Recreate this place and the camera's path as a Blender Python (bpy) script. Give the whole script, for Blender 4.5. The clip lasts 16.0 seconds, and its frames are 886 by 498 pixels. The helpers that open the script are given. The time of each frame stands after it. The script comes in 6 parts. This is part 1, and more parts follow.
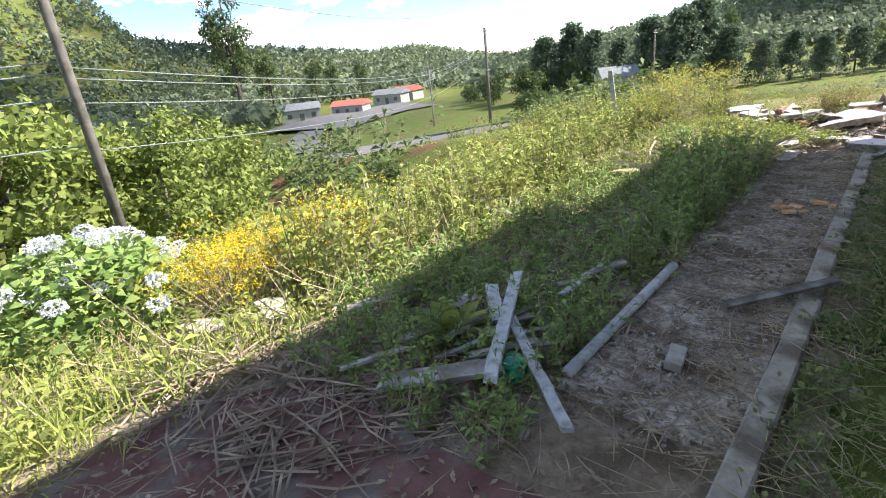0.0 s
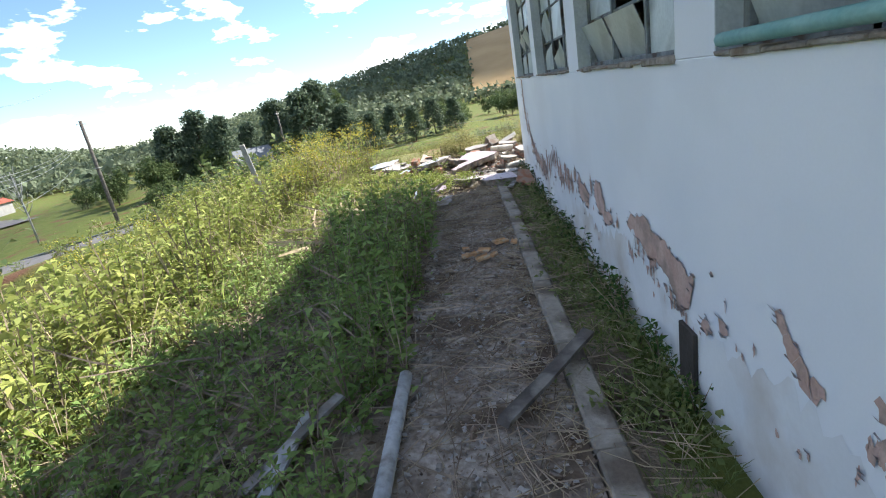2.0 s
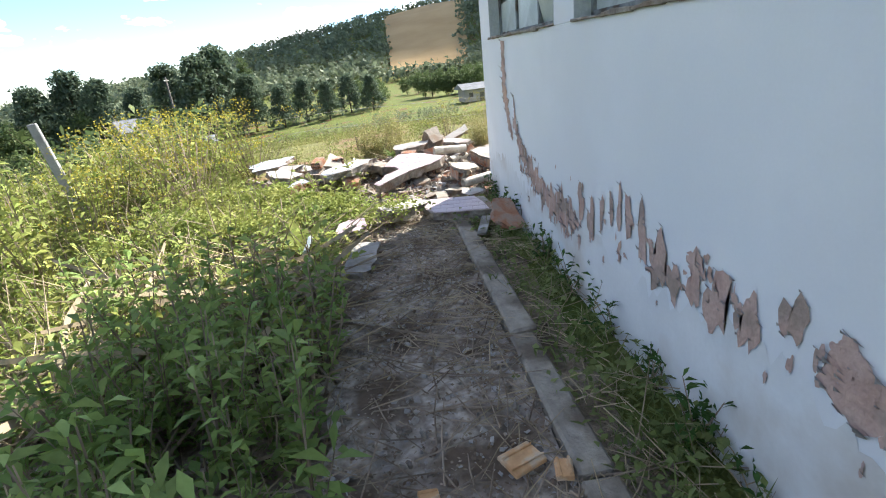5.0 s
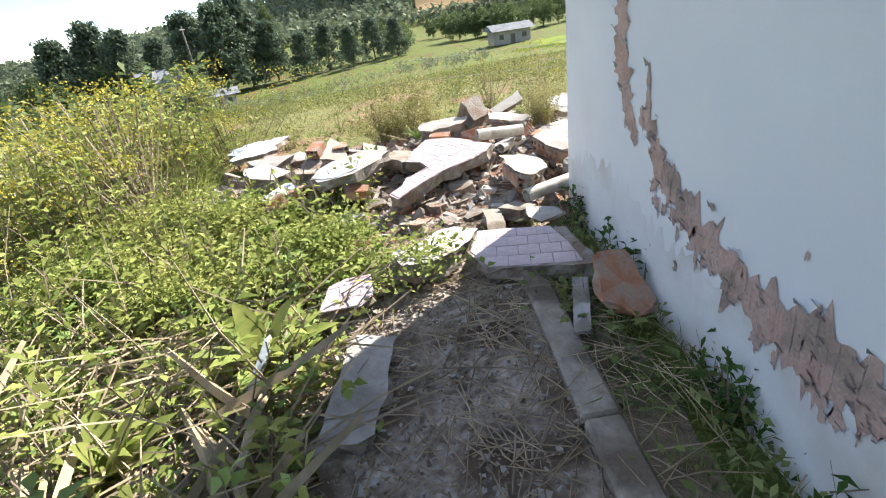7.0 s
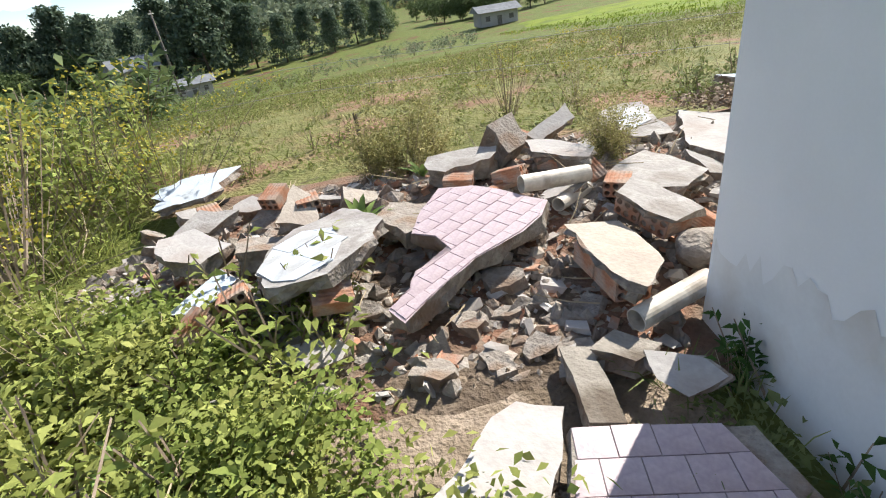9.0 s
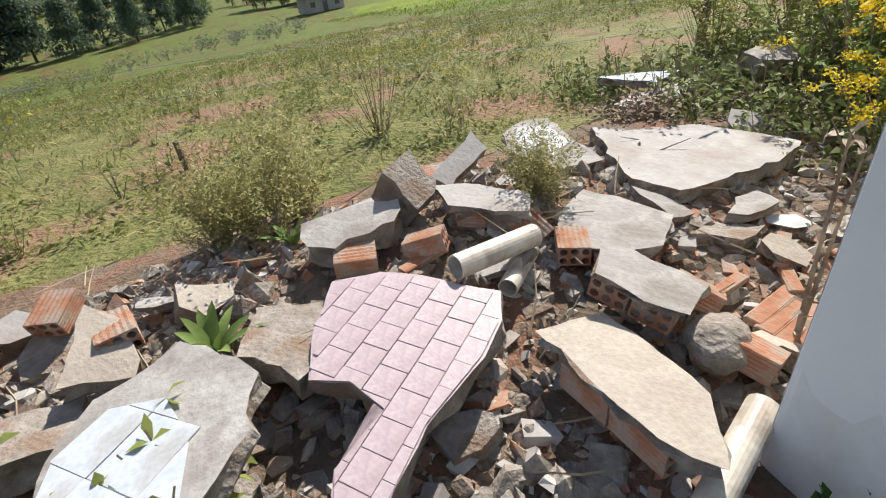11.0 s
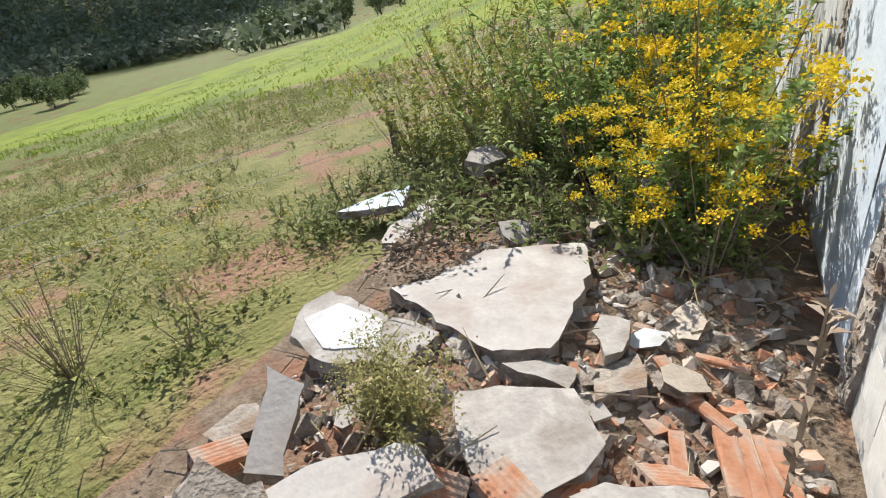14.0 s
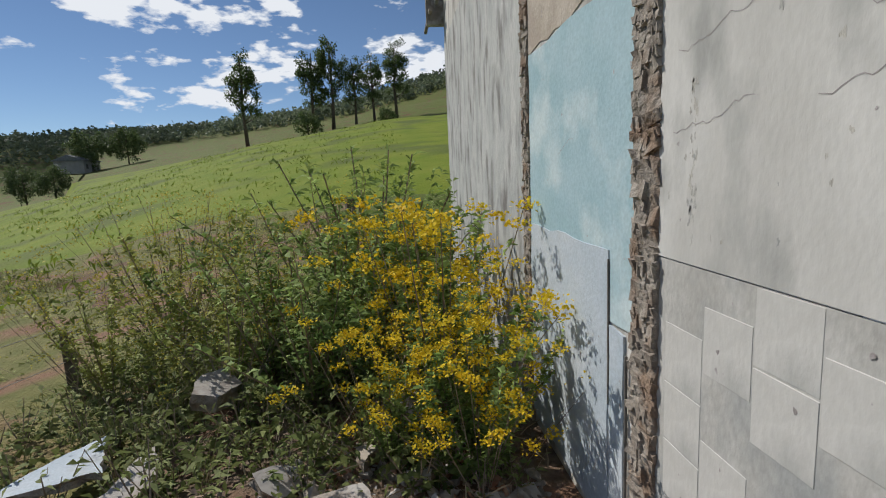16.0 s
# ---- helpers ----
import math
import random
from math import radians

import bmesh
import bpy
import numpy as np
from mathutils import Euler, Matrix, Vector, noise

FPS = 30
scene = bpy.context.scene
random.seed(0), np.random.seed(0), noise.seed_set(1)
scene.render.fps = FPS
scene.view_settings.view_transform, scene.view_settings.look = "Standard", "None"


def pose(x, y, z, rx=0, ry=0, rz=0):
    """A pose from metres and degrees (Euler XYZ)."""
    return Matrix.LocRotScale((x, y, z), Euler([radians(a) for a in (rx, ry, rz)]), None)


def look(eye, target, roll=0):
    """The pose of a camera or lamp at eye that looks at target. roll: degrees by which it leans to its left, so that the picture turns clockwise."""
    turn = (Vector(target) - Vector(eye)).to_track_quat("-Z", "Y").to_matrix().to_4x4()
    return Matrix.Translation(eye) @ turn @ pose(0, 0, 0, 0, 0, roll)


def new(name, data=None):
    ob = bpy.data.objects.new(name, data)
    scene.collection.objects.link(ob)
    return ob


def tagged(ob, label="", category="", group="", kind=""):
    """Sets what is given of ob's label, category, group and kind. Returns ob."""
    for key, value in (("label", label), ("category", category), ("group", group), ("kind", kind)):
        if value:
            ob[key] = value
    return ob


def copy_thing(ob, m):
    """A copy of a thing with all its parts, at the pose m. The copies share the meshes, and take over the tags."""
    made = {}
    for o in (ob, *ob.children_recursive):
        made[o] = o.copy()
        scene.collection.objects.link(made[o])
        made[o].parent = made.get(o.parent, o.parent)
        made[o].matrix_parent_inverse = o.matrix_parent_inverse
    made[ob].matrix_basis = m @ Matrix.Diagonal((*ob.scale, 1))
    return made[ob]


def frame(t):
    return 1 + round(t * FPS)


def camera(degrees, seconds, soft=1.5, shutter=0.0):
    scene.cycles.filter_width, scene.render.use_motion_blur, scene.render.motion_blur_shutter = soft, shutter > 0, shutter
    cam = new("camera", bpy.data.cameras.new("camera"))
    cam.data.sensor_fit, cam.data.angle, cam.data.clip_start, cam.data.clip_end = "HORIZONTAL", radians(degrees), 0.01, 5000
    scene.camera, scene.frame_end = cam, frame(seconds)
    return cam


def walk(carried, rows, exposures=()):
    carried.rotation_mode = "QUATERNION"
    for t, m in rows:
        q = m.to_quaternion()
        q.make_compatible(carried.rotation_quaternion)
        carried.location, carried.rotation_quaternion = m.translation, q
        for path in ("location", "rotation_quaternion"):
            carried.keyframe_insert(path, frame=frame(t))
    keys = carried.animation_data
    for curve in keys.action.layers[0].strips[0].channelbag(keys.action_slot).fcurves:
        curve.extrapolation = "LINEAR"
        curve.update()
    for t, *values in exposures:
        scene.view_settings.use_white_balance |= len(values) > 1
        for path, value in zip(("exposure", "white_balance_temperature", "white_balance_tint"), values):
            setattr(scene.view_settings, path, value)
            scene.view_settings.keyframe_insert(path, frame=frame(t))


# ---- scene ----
cam = camera(82.9, 16.0, soft=1.1)
METRES, EYE, TILT, LEAN, TURN = 11.0, 1.7, -21.0, 5.8, 41.3
ROWS = [
    (0.0, 0.0, 0.0, 0.0, 0.0, 0.0, -0.0),
    (0.5, -0.005, 0.02, 0.0032, -0.15, -2.69, 2.79),
    (1.0, 0.0062, 0.0575, 0.0073, -8.91, 3.07, 6.95),
    (1.5, 0.0207, 0.1003, 0.0137, -28.13, 5.13, 14.09),
    (2.0, 0.0461, 0.134, 0.0292, -35.4, 2.9, 17.96),
    (2.5, 0.0682, 0.1679, 0.0385, -45.71, 2.24, 17.56),
    (3.0, 0.0923, 0.2039, 0.0527, -50.56, 0.23, 18.19),
    (3.5, 0.1285, 0.2383, 0.0698, -49.67, -0.21, 19.24),
    (4.0, 0.1577, 0.2777, 0.0852, -48.51, -0.47, 18.32),
    (6.5, 0.316, 0.4214, 0.1544, -42.45, -6.24, 18.35),
    (7.0, 0.3394, 0.4506, 0.168, -42.23, -7.0, 17.86),
    (7.5, 0.3671, 0.4791, 0.1825, -37.93, -5.9, 18.2),
    (8.0, 0.3878, 0.5044, 0.1925, -33.06, -5.78, 16.73),
    (8.5, 0.4088, 0.531, 0.203, -42.92, -9.11, 17.69),
    (9.0, 0.4296, 0.5553, 0.2155, -43.91, -9.28, 18.76),
    (9.5, 0.4474, 0.5778, 0.2226, -43.68, -9.31, 17.47),
    (10.0, 0.4649, 0.5955, 0.2308, -50.58, -12.84, 19.34),
    (12.5, 0.5028, 0.6338, 0.2683, -67.3, -18.63, 22.07),
    (13.0, 0.5161, 0.6466, 0.2708, -66.84, -18.99, 20.8),
    (13.5, 0.5479, 0.6617, 0.2838, -84.47, -22.85, 29.59),
    (14.0, 0.5563, 0.6572, 0.2899, -104.4, -26.31, 29.85),
    (14.5, 0.5721, 0.6597, 0.2961, -130.52, -32.12, 24.97),
    (15.0, 0.5899, 0.6669, 0.3093, -134.39, -29.09, 24.72),
    (15.5, 0.5932, 0.6685, 0.3127, -133.77, -23.37, 23.24),
    (16.0, 0.5879, 0.6654, 0.3122, -140.3, -20.59, 20.88),
]
walk(cam, [(t, pose(-0.2, 0, EYE, TILT, LEAN, TURN) @ pose(METRES * x, METRES * y, METRES * z, 90 + pitch, roll, yaw)) for t, x, y, z, yaw, pitch, roll in ROWS],
     exposures=((0.0, 1.85, 6400, 10), (0.5, 2.05, 6300, 10), (1.0, 1.85, 6300, 10), (1.5, 1.62, 6200, 10), (2.5, 1.67, 6300, 10), (4.0, 1.77, 6300, 10), (6.5, 1.85, 6400, 10), (7.5, 1.5, 6400, 10), (8.5, 1.33, 6300, 10), (10.0, 0.9, 6400, 10), (13.0, 0.9, 6400, 10), (13.5, 0.85, 6400, 10), (14.0, 0.94, 6400, 10), (14.5, 0.27, 6400, 10), (15.0, 0.23, 6400, 10), (16.0, -0.07, 6300, 10)))

# ---- world, sun ----
SUN_AZ, SUN_EL = 43.0, 43.0
world = bpy.data.worlds.new("world")
scene.world = world
world.use_nodes = True
wn = world.node_tree.nodes
sky = wn.new("ShaderNodeTexSky")
sky.sky_type, sky.sun_disc = "NISHITA", False
sky.sun_elevation, sky.sun_rotation = radians(SUN_EL), radians(SUN_AZ)
sky.air_density, sky.dust_density, sky.ozone_density = 0.75, 0.0, 3.0
wn["Background"].inputs["Strength"].default_value = 0.076
world.node_tree.links.new(sky.outputs[0], wn["Background"].inputs["Color"])
sun = new("sun", bpy.data.lights.new("sun", "SUN"))
sun.data.energy, sun.data.angle, sun.data.color = 4.2, radians(0.5), (1.0, 0.94, 0.85)
toward = Vector((math.sin(radians(SUN_AZ)) * math.cos(radians(SUN_EL)), math.cos(radians(SUN_AZ)) * math.cos(radians(SUN_EL)), math.sin(radians(SUN_EL))))
sun.matrix_world = look(toward * 40, (0, 0, 0))

rng = np.random.default_rng(7)


# ---- materials ----
def material(name, a, b, scale=8.0, rough=0.85, bump=0.3, fine=60.0, c=None, cscale=1.5, clo=0.5, chi=0.62, metal=0.0, island=0.0, through_leaf=0.0, dist=0.01, stretch=(1, 1, 1), grain_dark=0.78):
    """Two colours mixed by a mid-scale noise, a fine grain, and a third colour in larger blotches."""
    m = bpy.data.materials.new(name)
    m.use_nodes = True
    n, l = m.node_tree.nodes, m.node_tree.links
    p = n["Principled BSDF"]
    p.inputs["Roughness"].default_value, p.inputs["Metallic"].default_value = rough, metal
    p.inputs["Specular IOR Level"].default_value = 0.1 if rough > 0.5 else 0.4
    co = n.new("ShaderNodeTexCoord")
    mp = n.new("ShaderNodeMapping")
    mp.inputs["Scale"].default_value = stretch
    l.new(co.outputs["Object"], mp.inputs["Vector"])

    def noise_at(s, detail=5.0):
        t = n.new("ShaderNodeTexNoise")
        t.inputs["Scale"].default_value, t.inputs["Detail"].default_value = s, detail
        l.new(mp.outputs[0], t.inputs["Vector"])
        return t.outputs["Fac"]

    def mix(fac, x, y, kind="MIX"):
        t = n.new("ShaderNodeMix")
        t.data_type, t.blend_type = "RGBA", kind
        for sock, v in ((t.inputs[0], fac), (t.inputs[6], x), (t.inputs[7], y)):
            if isinstance(v, (tuple, float, int)):
                sock.default_value = (*v, 1) if isinstance(v, tuple) else v
            else:
                l.new(v, sock)
        return t.outputs[2]

    def ramp(src, lo, hi):
        t = n.new("ShaderNodeMapRange")
        t.inputs[1].default_value, t.inputs[2].default_value = lo, hi
        l.new(src, t.inputs[0])
        return t.outputs[0]

    col = mix(ramp(noise_at(scale), 0.35, 0.65), a, b)
    if c:
        col = mix(ramp(noise_at(cscale, 8.0), clo, chi), col, c)
    grain = noise_at(fine, 3.0)
    col = mix(ramp(grain, 0.2, 0.8), mix(1.0, col, (grain_dark, grain_dark, grain_dark), "MULTIPLY"), col)
    if island:
        g = n.new("ShaderNodeNewGeometry")
        h = n.new("ShaderNodeHueSaturation")
        l.new(col, h.inputs["Color"])
        l.new(ramp(g.outputs["Random Per Island"], 0.0, 1.0), h.inputs["Fac"])
        r = n.new("ShaderNodeMapRange")
        r.inputs[3].default_value, r.inputs[4].default_value = 1 - island, 1 + island
        l.new(g.outputs["Random Per Island"], r.inputs[0])
        l.new(r.outputs[0], h.inputs["Value"])
        h.inputs["Fac"].default_value = 1.0
        col = h.outputs[0]
    l.new(col, p.inputs["Base Color"])
    if bump:
        bn = n.new("ShaderNodeBump")
        bn.inputs["Strength"].default_value, bn.inputs["Distance"].default_value = bump, dist
        l.new(grain, bn.inputs["Height"])
        l.new(bn.outputs[0], p.inputs["Normal"])
    if through_leaf:
        tr = n.new("ShaderNodeBsdfTranslucent")
        l.new(col, tr.inputs["Color"])
        ms = n.new("ShaderNodeMixShader")
        ms.inputs[0].default_value = through_leaf
        l.new(p.outputs[0], ms.inputs[1])
        l.new(tr.outputs[0], ms.inputs[2])
        l.new(ms.outputs[0], n["Material Output"].inputs[0])
    return m


def leaf_material(name, a, b, spread=0.45):
    return material(name, a, b, scale=3.0, rough=0.6, bump=0.0, island=spread, through_leaf=0.3)


M_GROUND = material("meadow_soil", (0.10, 0.135, 0.03), (0.15, 0.165, 0.045), scale=1.2, bump=0.8, fine=18, c=(0.16, 0.085, 0.05), cscale=0.35, clo=0.55, chi=0.66, dist=0.05)
M_PASTURE = material("bright_pasture", (0.15, 0.215, 0.016), (0.21, 0.25, 0.03), scale=0.6, bump=0.8, fine=9, c=(0.12, 0.15, 0.035), cscale=0.25, clo=0.5, chi=0.65, dist=0.05)
M_MEADOW = material("worn_meadow", (0.145, 0.155, 0.05), (0.23, 0.215, 0.085), scale=3.2, bump=1.0, fine=22, c=(0.27, 0.165, 0.105), cscale=0.9, clo=0.51, chi=0.62, dist=0.04)
M_SOIL = material("reddish_soil", (0.14, 0.085, 0.055), (0.21, 0.13, 0.085), scale=5, bump=1.0, fine=22, c=(0.11, 0.12, 0.035), cscale=1.2, clo=0.55, chi=0.65, dist=0.04)
M_RUBBLESOIL = material("crumbled_brown_soil", (0.13, 0.095, 0.065), (0.22, 0.17, 0.125), scale=10, bump=1.0, fine=40, c=(0.24, 0.13, 0.085), cscale=2.2, clo=0.48, chi=0.62, dist=0.02)
M_YARD = material("dry_litter_soil", (0.24, 0.185, 0.13), (0.40, 0.32, 0.24), scale=9, bump=1.0, fine=45, c=(0.17, 0.13, 0.09), cscale=2.0, dist=0.02)
M_RED = material("red_floor_screed", (0.15, 0.075, 0.065), (0.22, 0.12, 0.105), scale=4, bump=0.25, fine=50, c=(0.20, 0.175, 0.155), cscale=2.5)
M_WALK = material("dirty_concrete", (0.26, 0.21, 0.165), (0.58, 0.51, 0.44), scale=24, bump=0.8, fine=40, c=(0.17, 0.125, 0.09), cscale=2.6, clo=0.47, chi=0.6)
M_KERB = material("kerb_concrete", (0.28, 0.25, 0.21), (0.40, 0.36, 0.30), scale=9, bump=0.6, fine=60, c=(0.16, 0.13, 0.10), cscale=3)
M_PAINT = material("white_paint", (0.74, 0.77, 0.80), (0.80, 0.82, 0.84), scale=1.2, rough=0.75, bump=0.05, fine=90, c=(0.74, 0.76, 0.78), cscale=0.9, dist=0.002, grain_dark=0.975)
M_STAIN = material("dirty_white_plaster", (0.69, 0.71, 0.72), (0.77, 0.79, 0.80), scale=3, bump=0.15, dist=0.003, grain_dark=0.95, fine=55, c=(0.58, 0.55, 0.51), cscale=2.2, clo=0.5, chi=0.7)
M_DUST = material("dusty_plaster", (0.40, 0.375, 0.35), (0.50, 0.475, 0.445), scale=5, bump=0.6, fine=38, c=(0.36, 0.31, 0.27), cscale=3.2, clo=0.48, chi=0.68, dist=0.006, grain_dark=0.84)
M_PEEL = material("pink_undercoat", (0.52, 0.36, 0.30), (0.62, 0.46, 0.40), scale=9, bump=0.5, fine=70, c=(0.40, 0.31, 0.26), cscale=6)
# grey for curls of white paint: their shadow is put into the colour
M_FLAKE = material("shadowed_flake_grey", (0.30, 0.27, 0.26), (0.5, 0.47, 0.46), scale=20, bump=0.2)
M_CONC = material("broken_concrete", (0.34, 0.315, 0.29), (0.48, 0.455, 0.42), scale=6, bump=0.7, fine=40, c=(0.30, 0.27, 0.24), cscale=4, dist=0.008)
M_MORTAR = material("grey_mortar", (0.25, 0.215, 0.18), (0.40, 0.36, 0.31), scale=14, bump=1.0, fine=50, c=(0.26, 0.19, 0.14), cscale=6, dist=0.012)
M_CLAY = material("orange_clay", (0.36, 0.17, 0.10), (0.46, 0.26, 0.17), scale=12, bump=0.5, fine=60, c=(0.38, 0.29, 0.23), cscale=9, clo=0.45, chi=0.6, island=0.2)
M_PLASTER = material("cream_plaster", (0.42, 0.365, 0.30), (0.52, 0.46, 0.39), scale=7, bump=0.5, fine=50, c=(0.42, 0.36, 0.30), cscale=4)
M_PINKTILE = material("pink_glazed_tile", (0.47, 0.37, 0.39), (0.57, 0.465, 0.48), scale=22, rough=0.45, bump=0.15, fine=70, c=(0.43, 0.33, 0.33), cscale=6, clo=0.45, chi=0.7)
M_WHITETILE = material("white_glazed_tile", (0.52, 0.56, 0.61), (0.62, 0.65, 0.69), scale=8, rough=0.55, bump=0.05, c=(0.46, 0.46, 0.45), cscale=5)
M_BLUE = material("pale_blue_paint", (0.34, 0.49, 0.54), (0.41, 0.55, 0.60), scale=3.5, bump=0.35, dist=0.003, fine=60, c=(0.56, 0.66, 0.68), cscale=2)
M_BLUEWHITE = material("pale_blue_white_paint", (0.47, 0.54, 0.60), (0.55, 0.60, 0.65), scale=3, bump=0.2, c=(0.42, 0.44, 0.44), cscale=2.5, clo=0.56, chi=0.7)
M_ENDWALL = material("weathered_wall", (0.55, 0.53, 0.49), (0.66, 0.64, 0.60), scale=3, bump=0.5, fine=45, c=(0.30, 0.28, 0.25), cscale=2.2, clo=0.46, chi=0.66, stretch=(1.6, 1, 0.45))
M_STREAK = material("streaked_wall", (0.42, 0.43, 0.42), (0.55, 0.55, 0.53), scale=5, bump=0.6, fine=30, c=(0.22, 0.21, 0.20), cscale=4.5, clo=0.5, chi=0.68, stretch=(1.4, 1, 0.55))
M_LOWER = material("patchy_plaster", (0.44, 0.43, 0.40), (0.56, 0.55, 0.52), scale=5, bump=0.5, fine=40, c=(0.36, 0.37, 0.36), cscale=3.0, clo=0.5, chi=0.66, dist=0.004, stretch=(1.3, 1, 0.8))
M_GRIME = material("stained_plaster", (0.40, 0.38, 0.33), (0.58, 0.56, 0.51), scale=4, bump=0.6, fine=40, c=(0.27, 0.29, 0.30), cscale=3.0, clo=0.44, chi=0.62, stretch=(2.0, 1, 0.6))
M_GHOST = material("tile_bed", (0.50, 0.49, 0.46), (0.60, 0.59, 0.56), scale=3.2, bump=0.35, dist=0.004, fine=45, c=(0.36, 0.36, 0.34), cscale=3.4, clo=0.5, chi=0.68, stretch=(1.3, 1, 0.7), grain_dark=0.92)
M_PIPE = material("weathered_white_pipe", (0.62, 0.56, 0.46), (0.72, 0.67, 0.58), scale=12, rough=0.5, bump=0.1, c=(0.45, 0.38, 0.30), cscale=8)
M_WOOD = material("grey_weathered_wood", (0.20, 0.18, 0.15), (0.34, 0.31, 0.28), scale=6, bump=0.6, fine=30, c=(0.46, 0.45, 0.43), cscale=5, stretch=(1, 1, 1))
M_DARKWOOD = material("dark_weathered_wood", (0.09, 0.08, 0.07), (0.18, 0.16, 0.14), scale=7, bump=0.6, fine=34, c=(0.26, 0.24, 0.21), cscale=6)
M_WHITEWOOD = material("flaking_white_wood", (0.42, 0.43, 0.43), (0.56, 0.57, 0.58), scale=12, bump=0.4, fine=50, c=(0.27, 0.25, 0.23), cscale=14, clo=0.5, chi=0.7)
M_STICK = material("dry_stick", (0.20, 0.15, 0.11), (0.42, 0.34, 0.26), scale=6, bump=0.0, island=0.4)
M_STRAW = material("dry_straw", (0.30, 0.24, 0.15), (0.45, 0.37, 0.25), scale=6, bump=0.0, island=0.4)
M_LITTER = material("dead_leaf", (0.17, 0.12, 0.08), (0.36, 0.29, 0.22), scale=6, bump=0.0, island=0.5)
M_STEEL = material("grey_green_steel", (0.16, 0.18, 0.18), (0.26, 0.28, 0.27), scale=14, rough=0.6, bump=0.2, c=(0.10, 0.08, 0.06), cscale=9)
M_GREENPIPE = material("green_sill_pipe", (0.20, 0.40, 0.36), (0.28, 0.48, 0.43), scale=9, rough=0.6, bump=0.2)
M_GLASS = material("dusty_pane", (0.46, 0.52, 0.50), (0.58, 0.63, 0.61), scale=5, rough=0.35, bump=0.03, c=(0.36, 0.40, 0.38), cscale=3)
M_REVEAL = material("grey_green_reveal", (0.50, 0.55, 0.54), (0.58, 0.62, 0.61), scale=4, bump=0.3)
# dark base colour that holds the dimness seen behind openings
M_DARK = material("shade_dark", (0.12, 0.11, 0.10), (0.2, 0.19, 0.17), scale=4)
# near-black brown that puts a hole's shade into the colour
M_PIT = material("hole_shade_dark", (0.05, 0.045, 0.04), (0.09, 0.08, 0.07), scale=6)
M_GREENBAG = material("green_plastic", (0.03, 0.25, 0.14), (0.06, 0.35, 0.2), scale=9, rough=0.25, bump=0.2)
M_BARK = material("bark", (0.10, 0.08, 0.06), (0.2, 0.17, 0.14), scale=8, bump=0.8, fine=20)
M_POLE = material("concrete_pole", (0.30, 0.30, 0.29), (0.42, 0.42, 0.40), scale=5, bump=0.4)
M_OLDPOLE = material("dark_old_pole", (0.12, 0.105, 0.09), (0.20, 0.18, 0.16), scale=6, bump=0.4)
M_CABLE = material("black_cable", (0.20, 0.22, 0.22), (0.26, 0.28, 0.28), rough=0.5, bump=0.0)
M_ROAD = material("asphalt", (0.16, 0.15, 0.15), (0.21, 0.20, 0.19), scale=0.8, bump=0.2)
M_ROOFTILE = material("red_roof", (0.42, 0.12, 0.09), (0.5, 0.18, 0.13), scale=2)
M_GREYROOF = material("grey_roof", (0.20, 0.21, 0.22), (0.27, 0.28, 0.29), scale=2)
M_HOUSE = material("house_wall", (0.36, 0.35, 0.33), (0.44, 0.42, 0.40), scale=1)
M_HAY = material("stubble_field", (0.44, 0.29, 0.13), (0.52, 0.36, 0.17), scale=0.05, bump=0.0)
L_WEED = leaf_material("weed_leaf", (0.17, 0.26, 0.07), (0.29, 0.37, 0.12), 0.6)
L_LIGHT = leaf_material("pale_weed_leaf", (0.23, 0.29, 0.07), (0.36, 0.37, 0.11))
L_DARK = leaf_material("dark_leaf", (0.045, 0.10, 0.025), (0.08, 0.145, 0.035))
L_YELLOW = leaf_material("yellow_flower", (0.72, 0.50, 0.02), (0.80, 0.62, 0.04), 0.25)
L_OCHRE = leaf_material("fading_flower", (0.42, 0.36, 0.05), (0.5, 0.44, 0.08), 0.3)
L_DRY = leaf_material("dry_shrub_leaf", (0.27, 0.26, 0.09), (0.38, 0.34, 0.15))
L_WHITE = leaf_material("white_petal", (0.72, 0.74, 0.76), (0.78, 0.8, 0.8), 0.12)
L_TREE = leaf_material("tree_leaf", (0.10, 0.15, 0.06), (0.16, 0.20, 0.08))
L_PINE = leaf_material("pine_needles", (0.10, 0.145, 0.095), (0.15, 0.19, 0.12))
# lighter and bluer than the tree leaf: distance haze mixed into the colour
L_WOOD = leaf_material("hazed_wood_leaf", (0.14, 0.18, 0.11), (0.20, 0.23, 0.14))
L_GRASS = leaf_material("meadow_grass", (0.17, 0.25, 0.025), (0.24, 0.30, 0.045))
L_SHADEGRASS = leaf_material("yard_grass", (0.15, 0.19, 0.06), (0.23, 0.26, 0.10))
L_OLIVE = leaf_material("olive_meadow_leaf", (0.19, 0.23, 0.06), (0.28, 0.28, 0.10))
L_SHRUB = leaf_material("shrub_leaf", (0.16, 0.21, 0.05), (0.25, 0.28, 0.08))


# ---- ground shape ----
AZ = [-180, -130, -100, -75, -60, -35, -20, 0, 15, 30, 50, 58, 73, 87, 100, 130, 180]
NEAR_EL = [0, -2, -7, -10, -10, -8.5, -8, -6.8, -6.0, -5.2, -3, 0.0, 4.0, 6.4, 7, 5, 0]
SKY_AZ = [-180, -100, -80, -75, -72, -66, -50, -44, -36, -30, -20, -9, 6, 20, 40, 54, 70, 85, 96, 130, 180]
